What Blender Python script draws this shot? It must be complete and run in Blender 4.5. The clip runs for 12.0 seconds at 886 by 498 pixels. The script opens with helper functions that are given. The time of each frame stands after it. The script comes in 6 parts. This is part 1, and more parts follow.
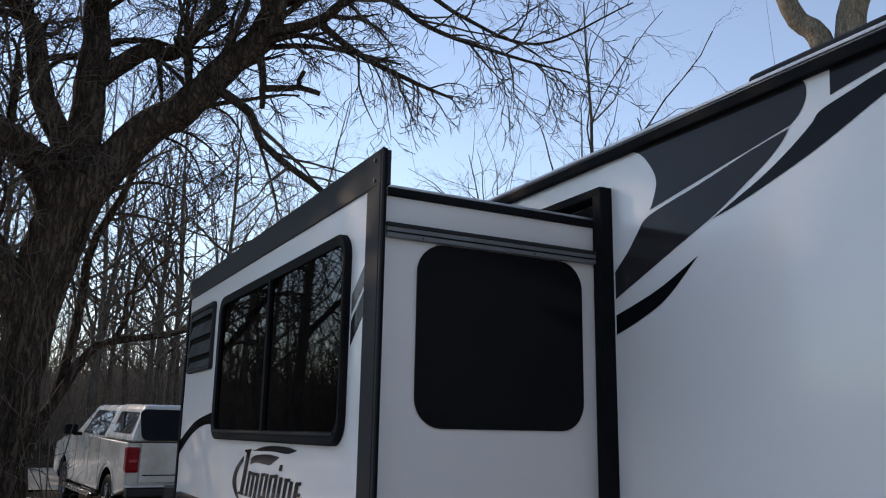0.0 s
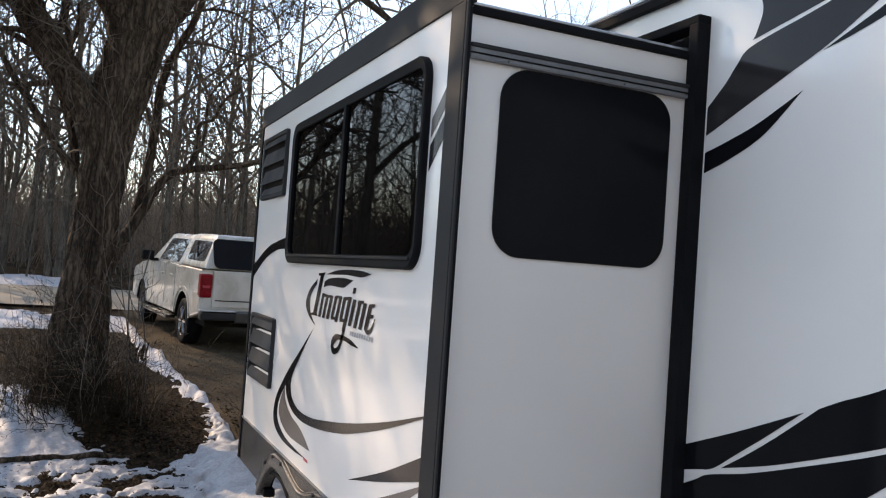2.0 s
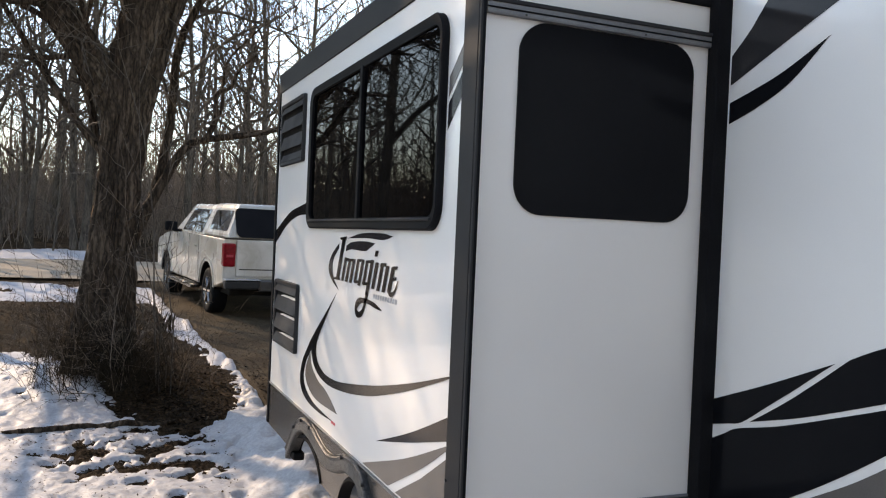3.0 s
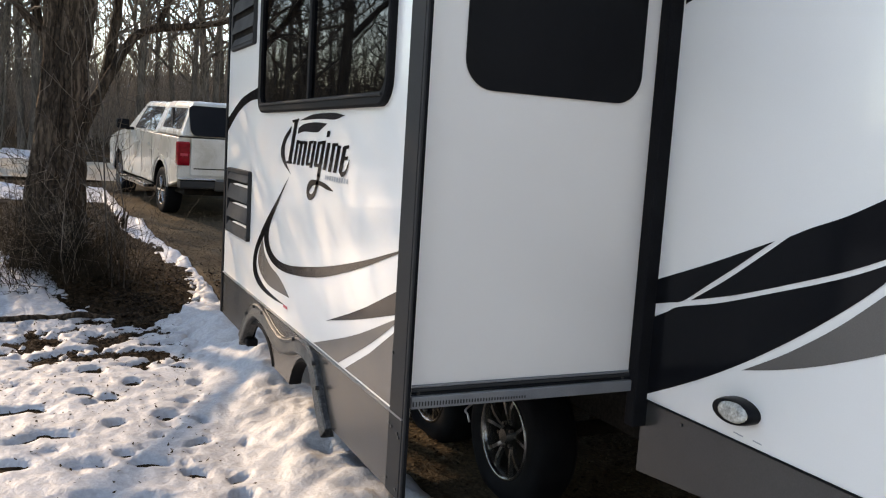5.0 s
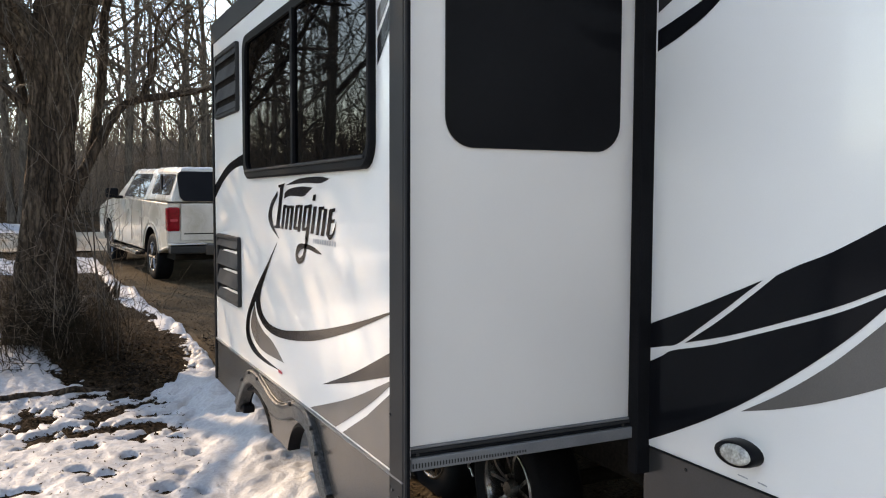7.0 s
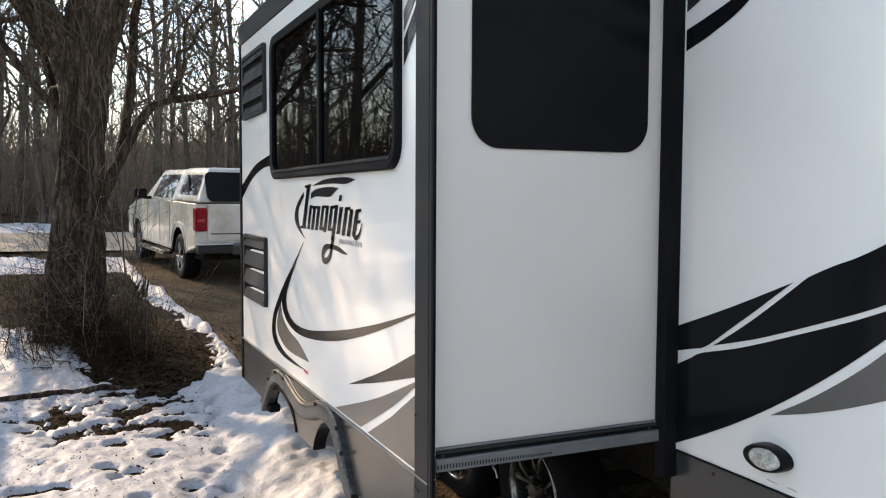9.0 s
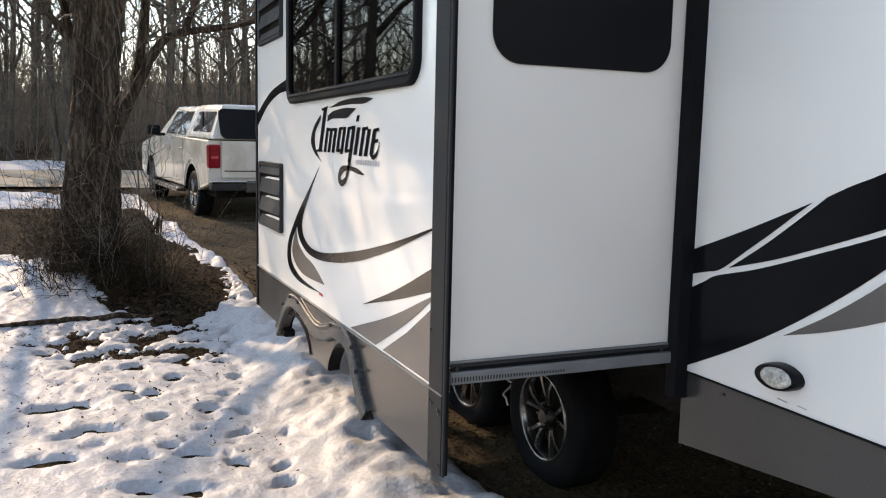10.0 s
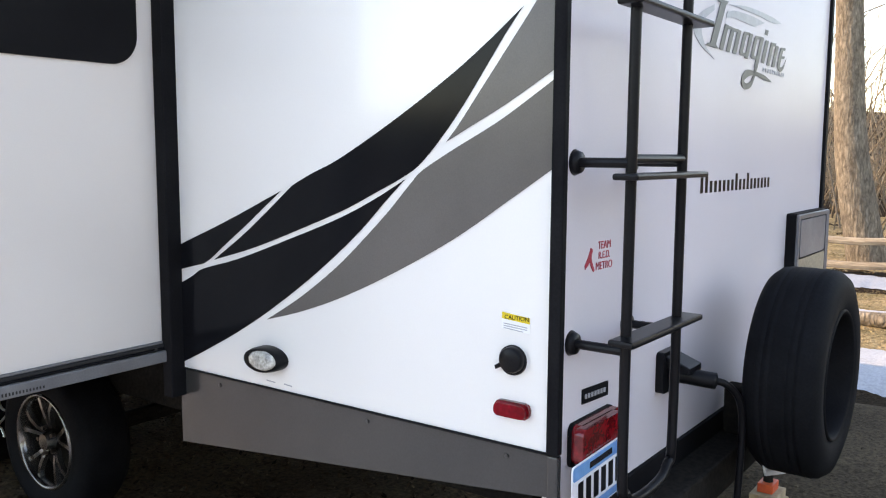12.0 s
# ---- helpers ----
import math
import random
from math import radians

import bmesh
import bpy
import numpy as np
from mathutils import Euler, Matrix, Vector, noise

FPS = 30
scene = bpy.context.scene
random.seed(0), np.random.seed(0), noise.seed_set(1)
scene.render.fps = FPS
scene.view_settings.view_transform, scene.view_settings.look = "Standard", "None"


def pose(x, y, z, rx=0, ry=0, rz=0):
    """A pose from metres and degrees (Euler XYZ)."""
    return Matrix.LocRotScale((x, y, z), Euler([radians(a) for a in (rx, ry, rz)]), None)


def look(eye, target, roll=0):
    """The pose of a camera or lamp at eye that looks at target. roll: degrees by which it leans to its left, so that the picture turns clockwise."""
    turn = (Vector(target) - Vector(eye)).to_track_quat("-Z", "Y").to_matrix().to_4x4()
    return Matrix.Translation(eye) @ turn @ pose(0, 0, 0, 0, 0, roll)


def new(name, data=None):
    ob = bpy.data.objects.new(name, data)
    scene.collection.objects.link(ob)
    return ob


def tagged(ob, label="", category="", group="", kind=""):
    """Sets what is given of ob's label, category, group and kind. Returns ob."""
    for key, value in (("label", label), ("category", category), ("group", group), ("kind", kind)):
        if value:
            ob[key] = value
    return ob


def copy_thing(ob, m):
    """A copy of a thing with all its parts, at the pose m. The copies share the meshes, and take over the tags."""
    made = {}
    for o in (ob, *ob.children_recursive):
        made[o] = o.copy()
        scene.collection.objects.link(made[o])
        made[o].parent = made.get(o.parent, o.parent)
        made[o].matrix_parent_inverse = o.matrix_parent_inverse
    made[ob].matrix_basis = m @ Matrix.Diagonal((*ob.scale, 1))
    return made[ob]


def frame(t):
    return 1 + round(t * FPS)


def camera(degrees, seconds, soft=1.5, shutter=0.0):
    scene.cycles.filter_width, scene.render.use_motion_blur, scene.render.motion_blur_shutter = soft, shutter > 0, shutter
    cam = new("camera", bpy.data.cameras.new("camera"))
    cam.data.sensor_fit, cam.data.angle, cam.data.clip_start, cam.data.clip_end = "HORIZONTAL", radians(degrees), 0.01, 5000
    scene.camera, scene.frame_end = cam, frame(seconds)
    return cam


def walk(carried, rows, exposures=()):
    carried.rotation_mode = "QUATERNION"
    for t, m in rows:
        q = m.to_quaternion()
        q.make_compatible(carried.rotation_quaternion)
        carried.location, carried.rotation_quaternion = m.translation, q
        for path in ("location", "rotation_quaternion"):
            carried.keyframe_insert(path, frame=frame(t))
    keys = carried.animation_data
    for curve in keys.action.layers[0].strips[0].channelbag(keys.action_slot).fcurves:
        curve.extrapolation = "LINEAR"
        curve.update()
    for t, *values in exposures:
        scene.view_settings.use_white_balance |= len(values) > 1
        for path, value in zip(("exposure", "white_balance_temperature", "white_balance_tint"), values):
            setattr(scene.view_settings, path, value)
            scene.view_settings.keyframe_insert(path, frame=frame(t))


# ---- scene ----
cam = camera(56.3, 12.0, soft=1.15)
PATH = [
    (0, (-1.982, -2.432, 1.91), (-1.067, -0.707, 2.342), 1.0),
    (0.5, (-1.969, -2.384, 1.868), (-1.095, -0.599, 2.093), 2.6),
    (1, (-1.99, -2.382, 1.863), (-1.123, -0.585, 1.997), 3.5),
    (1.5, (-2.009, -2.362, 1.866), (-1.168, -0.55, 1.965), 4.1),
    (2, (-1.999, -2.344, 1.848), (-1.184, -0.519, 1.911), 4.0),
    (2.5, (-1.986, -2.331, 1.831), (-1.19, -0.496, 1.839), 3.2),
    (3, (-1.991, -2.323, 1.834), (-1.218, -0.478, 1.808), 2.5),
    (3.5, (-1.987, -2.321, 1.83), (-1.219, -0.475, 1.786), 2.3),
    (3.7, (-1.981, -2.323, 1.851), (-1.214, -0.478, 1.756), 2.2),
    (5.3, (-1.955, -2.348, 1.713), (-1.069, -0.572, 1.472), 3.3),
    (5.5, (-1.954, -2.357, 1.733), (-1.057, -0.581, 1.527), 2.5),
    (6, (-1.942, -2.35, 1.752), (-1.041, -0.569, 1.617), 0.5),
    (6.5, (-1.94, -2.345, 1.754), (-1.039, -0.563, 1.635), 0.2),
    (7, (-1.944, -2.344, 1.759), (-1.065, -0.552, 1.637), 0.2),
    (9, (-1.945, -2.339, 1.758), (-1.12, -0.521, 1.638), 0.3),
    (9.5, (-1.958, -2.338, 1.709), (-1.16, -0.513, 1.527), 1.1),
    (10, (-1.968, -2.345, 1.659), (-1.171, -0.528, 1.412), 1.3),
    (10.5, (-1.952, -2.379, 1.639), (-1.019, -0.628, 1.385), 0.9),
    (11, (-1.893, -2.404, 1.633), (-0.667, -0.842, 1.39), 0.8),
    (11.5, (-1.849, -2.441, 1.627), (-0.374, -1.111, 1.39), 0.4),
    (12, (-1.818, -2.455, 1.635), (-0.194, -1.31, 1.408), 0.3),
]
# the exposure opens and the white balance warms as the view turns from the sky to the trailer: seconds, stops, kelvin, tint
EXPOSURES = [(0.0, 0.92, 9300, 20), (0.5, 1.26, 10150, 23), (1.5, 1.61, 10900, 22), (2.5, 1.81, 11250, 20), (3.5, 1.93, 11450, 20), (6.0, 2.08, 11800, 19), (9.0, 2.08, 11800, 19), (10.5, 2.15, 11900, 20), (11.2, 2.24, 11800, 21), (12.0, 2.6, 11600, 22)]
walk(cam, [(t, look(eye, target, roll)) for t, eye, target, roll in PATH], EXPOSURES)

# ---- world and sun ----
SUN = Vector((-1.0, 2.2, 1.24)).normalized()
world = bpy.data.worlds.new("world")
scene.world = world
world.use_nodes = True
wn = world.node_tree.nodes
sky = wn.new("ShaderNodeTexSky")
sky.sky_type, sky.sun_disc = "NISHITA", False
sky.sun_elevation = math.asin(SUN.z)
sky.sun_rotation = math.atan2(SUN.x, SUN.y)
sky.air_density, sky.dust_density, sky.ozone_density = 1.0, 0.0, 4.5
world.node_tree.links.new(sky.outputs[0], wn["Background"].inputs[0])
wn["Background"].inputs[1].default_value = 0.15
sun = new("sun", bpy.data.lights.new("sun", "SUN"))
sun.data.energy, sun.data.angle, sun.data.color = 1.3, radians(0.53), (1.0, 0.96, 0.92)
sun.matrix_world = look((-20, 44, 24), (0, 0, 0))

# ---- materials ----


def surface(name, c1, c2, scale=3.0, fine=60.0, rough=(0.5, 0.7), metal=0.0, bump=0.0, stretch=(1, 1, 1), coat=0.0, fine_amount=0.25, contrast=(0.35, 0.65), dist=0.01, island=0.0, spec=0.5):
    """Two colours mixed by a broad noise, shaded by a fine one, with fine relief."""
    m = bpy.data.materials.new(name)
    m.use_nodes = True
    nt = m.node_tree
    n, ln = nt.nodes, nt.links.new
    b = n["Principled BSDF"]
    tc, mp = n.new("ShaderNodeTexCoord"), n.new("ShaderNodeMapping")
    mp.inputs["Scale"].default_value = stretch
    ln(tc.outputs["Object"], mp.inputs[0])
    big, small = n.new("ShaderNodeTexNoise"), n.new("ShaderNodeTexNoise")
    for t, s, d in ((big, scale, 5), (small, fine, 4)):
        t.inputs["Scale"].default_value, t.inputs["Detail"].default_value = s, d
        ln(mp.outputs[0], t.inputs[0])
    ramp = n.new("ShaderNodeMapRange")
    ramp.inputs[1].default_value, ramp.inputs[2].default_value = contrast
    ln(big.outputs[0], ramp.inputs[0])
    mix = n.new("ShaderNodeMix")
    mix.data_type = "RGBA"
    mix.inputs[6].default_value, mix.inputs[7].default_value = (*c1, 1), (*c2, 1)
    ln(ramp.outputs[0], mix.inputs[0])
    fr = n.new("ShaderNodeMapRange")
    fr.inputs[1].default_value, fr.inputs[2].default_value = 0.3, 0.7
    fr.inputs[3].default_value, fr.inputs[4].default_value = 1 - fine_amount, 1 + fine_amount
    ln(small.outputs[0], fr.inputs[0])
    val = fr.outputs[0]
    if island:
        g, ir, mu = n.new("ShaderNodeNewGeometry"), n.new("ShaderNodeMapRange"), n.new("ShaderNodeMath")
        ir.inputs[3].default_value, ir.inputs[4].default_value = 1 - island, 1 + island
        ln(g.outputs["Random Per Island"], ir.inputs[0])
        mu.operation = "MULTIPLY"
        ln(val, mu.inputs[0])
        ln(ir.outputs[0], mu.inputs[1])
        val = mu.outputs[0]
    sc = n.new("ShaderNodeVectorMath")
    sc.operation = "SCALE"
    ln(mix.outputs[2], sc.inputs[0])
    ln(val, sc.inputs["Scale"])
    ln(sc.outputs[0], b.inputs["Base Color"])
    rr = n.new("ShaderNodeMapRange")
    rr.inputs[3].default_value, rr.inputs[4].default_value = rough
    ln(big.outputs[0], rr.inputs[0])
    ln(rr.outputs[0], b.inputs["Roughness"])
    b.inputs["Metallic"].default_value = metal
    b.inputs["Specular IOR Level"].default_value = spec
    b.inputs["Coat Weight"].default_value = coat
    b.inputs["Coat Roughness"].default_value = 0.05
    if bump:
        bp = n.new("ShaderNodeBump")
        bp.inputs["Strength"].default_value, bp.inputs["Distance"].default_value = bump, dist
        ln(small.outputs[0], bp.inputs["Height"])
        ln(bp.outputs[0], b.inputs["Normal"])
    return m


WHITE = surface("white_fiberglass", (0.785, 0.758, 0.722), (0.76, 0.733, 0.698), 1.5, 220, (0.2, 0.3), bump=0.02, fine_amount=0.01, coat=0.3, dist=0.002)
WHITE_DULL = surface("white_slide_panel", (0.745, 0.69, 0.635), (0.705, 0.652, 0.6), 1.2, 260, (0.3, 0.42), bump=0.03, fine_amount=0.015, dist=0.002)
VINYL_WHITE = surface("white_vinyl", (0.8, 0.8, 0.8), (0.76, 0.76, 0.77), 3, 150, (0.25, 0.35), fine_amount=0.01)
VINYL_BLACK = surface("black_vinyl", (0.0055, 0.006, 0.0075), (0.008, 0.0085, 0.01), 4, 200, (0.1, 0.15), fine_amount=0.1, spec=0.1)
VINYL_GREY = surface("warm_grey_vinyl", (0.112, 0.1, 0.091), (0.132, 0.118, 0.107), 2.5, 300, (0.16, 0.24), fine_amount=0.06, spec=0.25)
VINYL_DARK = surface("charcoal_vinyl", (0.015, 0.0145, 0.0165), (0.022, 0.021, 0.023), 1.6, 200, (0.08, 0.14), fine_amount=0.08, spec=0.1)
VINYL_GLOSS = surface("glossy_charcoal_vinyl", (0.022, 0.021, 0.022), (0.03, 0.028, 0.029), 1.6, 200, (0.06, 0.1), fine_amount=0.08, spec=0.14)
GREY_PAINT = surface("grey_skirt_metal", (0.034, 0.033, 0.032), (0.044, 0.043, 0.041), 2, 180, (0.2, 0.3), spec=0.5, bump=0.02, fine_amount=0.06, dist=0.002)
BLACK_TRIM = surface("black_trim", (0.008, 0.008, 0.009), (0.013, 0.013, 0.014), 5, 160, (0.5, 0.6), spec=0.03, bump=0.04, fine_amount=0.15, dist=0.002)
DARK_PAINT = surface("dark_grey_metal", (0.026, 0.026, 0.027), (0.035, 0.035, 0.035), 2, 180, (0.5, 0.6), spec=0.07, bump=0.03, fine_amount=0.06, dist=0.003)
LOUVRE = surface("dark_vent_plastic", (0.06, 0.059, 0.058), (0.085, 0.083, 0.08), 3, 150, (0.5, 0.6), spec=0.0, bump=0.03, fine_amount=0.1, dist=0.003)
RUBBER = surface("tyre_rubber", (0.0055, 0.006, 0.0072), (0.009, 0.0096, 0.011), 9, 120, (0.6, 0.75), bump=0.15, fine_amount=0.2, dist=0.004, spec=0.06)
GLOSS_BLACK = surface("satin_black_enamel", (0.006, 0.006, 0.007), (0.009, 0.009, 0.01), 6, 160, (0.25, 0.35), spec=0.12, bump=0.03, fine_amount=0.15, dist=0.002)
REAR_WHITE = surface("glossy_white_rear_panel", (0.66, 0.605, 0.617), (0.63, 0.578, 0.588), 1.2, 200, (0.22, 0.28), bump=0.015, fine_amount=0.012, spec=0.06, dist=0.002)
ALUMINIUM = surface("aluminium_strip", (0.42, 0.42, 0.43), (0.5, 0.5, 0.51), 8, 200, (0.3, 0.45), metal=0.85, fine_amount=0.08)
ALLOY = surface("alloy_rim", (0.26, 0.255, 0.25), (0.12, 0.117, 0.113), 14, 90, (0.14, 0.3), metal=0.9, fine_amount=0.15)
STRIP = surface("grey_weather_strip", (0.15, 0.15, 0.155), (0.19, 0.19, 0.19), 8, 200, (0.45, 0.55), metal=0.2, fine_amount=0.1, spec=0.25)
GLASS_PALE = surface("lightly_tinted_glass", (0.05, 0.052, 0.055), (0.08, 0.082, 0.085), 3, 50, (0.015, 0.03), fine_amount=0.1, spec=0.6)
GLASS = surface("dark_tinted_glass", (0.0008, 0.0008, 0.001), (0.0014, 0.0014, 0.0016), 2, 50, (0.012, 0.025), fine_amount=0.05, spec=0.11)
GLASS_SOFT = surface("matt_tinted_glass", (0.006, 0.006, 0.007), (0.009, 0.009, 0.01), 2, 50, (0.12, 0.18), fine_amount=0.05, spec=0.07)
SHELL = surface("underbody", (0.012, 0.011, 0.01), (0.024, 0.021, 0.018), 3, 60, (0.8, 0.9), fine_amount=0.3, spec=0.03)
SCREW = surface("dark_screw", (0.04, 0.04, 0.04), (0.06, 0.06, 0.06), 20, 90, (0.4, 0.5), metal=0.6)
RED_LENS = surface("red_lens", (0.27, 0.004, 0.012), (0.17, 0.002, 0.006), 20, 90, (0.15, 0.25), fine_amount=0.2, spec=0.15)
RED_DEEP = surface("deep_red_lens", (0.24, 0.006, 0.01), (0.13, 0.003, 0.005), 30, 90, (0.1, 0.2), fine_amount=0.3, spec=0.35, coat=0.4)
RED_INK = surface("red_ink", (0.5, 0.03, 0.05), (0.45, 0.02, 0.04), 20, 90, (0.4, 0.5), fine_amount=0.1)
YELLOW_INK = surface("yellow_ink", (0.75, 0.52, 0.02), (0.7, 0.48, 0.02), 20, 90, (0.4, 0.5), fine_amount=0.05)
GREY_INK = surface("grey_ink", (0.3, 0.3, 0.31), (0.36, 0.36, 0.37), 20, 90, (0.4, 0.5), fine_amount=0.1)
BLUE_INK = surface("blue_ink", (0.06, 0.24, 0.5), (0.1, 0.34, 0.6), 14, 90, (0.3, 0.4), fine_amount=0.08)
CLEAR_LENS = surface("clear_lamp_lens", (0.55, 0.53, 0.47), (0.3, 0.29, 0.26), 40, 120, (0.08, 0.2), fine_amount=0.3, coat=0.8)
TRUCK_PAINT = surface("white_truck_paint", (0.54, 0.51, 0.465), (0.36, 0.325, 0.27), 2.2, 60, (0.2, 0.35), fine_amount=0.05, coat=0.4)
CHROME = surface("chrome", (0.16, 0.16, 0.16), (0.1, 0.1, 0.1), 8, 90, (0.2, 0.35), metal=1.0, fine_amount=0.1)
BARK = surface("grey_brown_bark", (0.058, 0.042, 0.031), (0.108, 0.078, 0.057), 9, 60, (0.9, 1.0), stretch=(1, 1, 0.18), fine_amount=0.45, spec=0.08)


def furrows(m, scale, depth, low=0.4):
    """Long plates of bark parted by dark cracks, over the colour that is there."""
    n, ln = m.node_tree.nodes, m.node_tree.links.new
    b = n["Principled BSDF"]
    tc, mp, wob, add = n.new("ShaderNodeTexCoord"), n.new("ShaderNodeMapping"), n.new("ShaderNodeTexNoise"), n.new("ShaderNodeVectorMath")
    mp.inputs["Scale"].default_value = (1, 1, 0.11)
    wob.inputs["Scale"].default_value, wob.inputs["Detail"].default_value = 9, 4
    add.operation = "MULTIPLY_ADD"
    add.inputs[1].default_value = (0.1, 0.1, 0.3)
    ln(tc.outputs["Object"], wob.inputs[0])
    ln(wob.outputs["Color"], add.inputs[0])
    ln(tc.outputs["Object"], add.inputs[2])
    ln(add.outputs[0], mp.inputs[0])
    cell = n.new("ShaderNodeTexVoronoi")
    cell.feature = "DISTANCE_TO_EDGE"
    cell.inputs["Scale"].default_value = scale
    ln(mp.outputs[0], cell.inputs[0])
    ramp = n.new("ShaderNodeMapRange")
    ramp.inputs[1].default_value, ramp.inputs[2].default_value, ramp.inputs[3].default_value = 0.0, 0.28, low
    ln(cell.outputs["Distance"], ramp.inputs[0])
    old = b.inputs["Base Color"].links[0].from_socket
    sc = n.new("ShaderNodeVectorMath")
    sc.operation = "SCALE"
    ln(old, sc.inputs[0])
    ln(ramp.outputs[0], sc.inputs["Scale"])
    ln(sc.outputs[0], b.inputs["Base Color"])
    bp = n.new("ShaderNodeBump")
    bp.inputs["Strength"].default_value, bp.inputs["Distance"].default_value = 1.0, depth
    ln(ramp.outputs[0], bp.inputs["Height"])
    ln(bp.outputs[0], b.inputs["Normal"])


furrows(BARK, 18, 0.025)
BARK_PALE = surface("pale_bark", (0.19, 0.152, 0.112), (0.29, 0.235, 0.175), 5, 24, (0.85, 0.95), stretch=(1, 1, 0.4), fine_amount=0.35, spec=0.1)
furrows(BARK_PALE, 22, 0.018, 0.62)
TWIG = surface("twig_bark", (0.06, 0.048, 0.039), (0.12, 0.098, 0.081), 4, 40, (0.8, 0.9), fine_amount=0.3, island=0.25, spec=0.15)
BARK_WOODS = surface("woodland_bark", (0.055, 0.044, 0.036), (0.12, 0.097, 0.078), 5, 24, (0.85, 0.95), bump=0.8, stretch=(1, 1, 0.25), fine_amount=0.4, dist=0.04, spec=0.1)
BRUSH = surface("brush_stem", (0.115, 0.092, 0.075), (0.18, 0.145, 0.12), 4, 40, (0.85, 0.95), fine_amount=0.3, island=0.3, spec=0.1)
TWIG_PALE = surface("dry_stem", (0.28, 0.21, 0.14), (0.18, 0.132, 0.086), 5, 50, (0.8, 0.9), fine_amount=0.3, island=0.4)
WOOD_GREY = surface("weathered_timber", (0.3, 0.24, 0.17), (0.2, 0.155, 0.11), 3, 40, (0.8, 0.9), bump=0.4, stretch=(1, 0.15, 1), fine_amount=0.3)
SNOW = surface("old_snow", (0.4, 0.404, 0.417), (0.35, 0.353, 0.363), 2.6, 40, (0.5, 0.7), bump=0.35, fine_amount=0.14, dist=0.02, contrast=(0.4, 0.7))
SOIL = surface("leafy_soil", (0.014, 0.009, 0.006), (0.042, 0.027, 0.015), 1.6, 38, (0.9, 1.0), bump=0.9, fine_amount=0.55, dist=0.03, spec=0.04)
GRAVEL = surface("gravel_drive", (0.036, 0.026, 0.017), (0.092, 0.067, 0.043), 0.9, 45, (0.9, 1.0), bump=0.9, fine_amount=0.45, dist=0.02, spec=0.06)
ASPHALT = surface("dusty_road", (0.2, 0.16, 0.115), (0.27, 0.22, 0.16), 0.4, 30, (0.85, 0.95), bump=0.4, fine_amount=0.2, dist=0.01)
PEBBLE = surface("pebble", (0.12, 0.09, 0.062), (0.06, 0.045, 0.032), 8, 60, (0.85, 0.95), fine_amount=0.3, island=0.4, spec=0.1)
LEAF = surface("dead_leaf", (0.021, 0.013, 0.008), (0.05, 0.03, 0.017), 7, 60, (0.8, 0.95), fine_amount=0.3, island=0.6, spec=0.08)
ORANGE = surface("orange_plastic", (0.75, 0.1, 0.03), (0.65, 0.08, 0.03), 9, 80, (0.4, 0.55), fine_amount=0.1)
TIMBER = surface("cut_timber", (0.45, 0.33, 0.2), (0.36, 0.26, 0.15), 6, 50, (0.7, 0.85), bump=0.2, fine_amount=0.2)

# ---- mesh helpers ----


def part(name, bm, material, parent=None, label="", smooth=False):
    me = bpy.data.meshes.new(name)
    bmesh.ops.recalc_face_normals(bm, faces=bm.faces)
    bm.to_mesh(me)
    bm.free()
    me.materials.append(material)
    if smooth:
        me.shade_smooth()
    ob = new(name, me)
    ob.parent = parent
    return tagged(ob, label)


def raw(name, verts, faces, material, parent=None, label="", smooth=True):
    me = bpy.data.meshes.new(name)
    me.from_pydata(verts, [], faces)
    me.materials.append(material)
    if smooth:
        me.shade_smooth()
    ob = new(name, me)
    ob.parent = parent
    return tagged(ob, label)


def thing(name, label, category, group="", kind="", at=None):
    ob = tagged(new(name), label, category, group, kind)
    if at is not None:
        ob.matrix_basis = at
    return ob


def box(lo, hi, bevel=0.0, bm=None, seg=2):
    bm = bm or bmesh.new()
    c = [(a + b) / 2 for a, b in zip(lo, hi)]
    s = [abs(b - a) for a, b in zip(lo, hi)]
    vs = bmesh.ops.create_cube(bm, size=1, matrix=Matrix.LocRotScale(c, None, s))["verts"]
    if bevel:
        es = list({e for v in vs for e in v.link_edges})
        bmesh.ops.bevel(bm, geom=es, offset=bevel, segments=seg, affect="EDGES", profile=0.6)
    return bm


def rod(a, b, r, sides=12, bm=None, r2=None):
    bm = bm or bmesh.new()
    a, b = Vector(a), Vector(b)
    m = Matrix.Translation((a + b) / 2) @ (b - a).to_track_quat("Z", "Y").to_matrix().to_4x4()
    bmesh.ops.create_cone(bm, cap_ends=True, segments=sides, radius1=r, radius2=r if r2 is None else r2, depth=(b - a).length, matrix=m)
    return bm


def catmull(pts, n=8):
    """A smooth line through the points."""
    p = [Vector(q) for q in pts]
    p = [2 * p[0] - p[1]] + p + [2 * p[-1] - p[-2]]
    out = []
    for i in range(1, len(p) - 2):
        for k in range(n):
            t = k / n
            a, b, c, d = p[i - 1:i + 3]
            out.append(0.5 * (2 * b + (c - a) * t + (2 * a - 5 * b + 4 * c - d) * t * t + (3 * b - a - 3 * c + d) * t ** 3))
    return out + [p[-2]]


def pipe(pts, r, sides=10, n=6):
    """A round bar bent along a smooth line."""
    line = [Vector(q) for q in pts] if n == 0 else catmull(pts, n)
    verts, faces = [], []
    tube(verts, faces, line, [r] * len(line), sides)
    bm = bmesh.new()
    vs = [bm.verts.new(v) for v in verts]
    for f in faces:
        bm.faces.new([vs[i] for i in f])
    bm.faces.new(vs[:sides])
    bm.faces.new(vs[-sides:])
    return bm


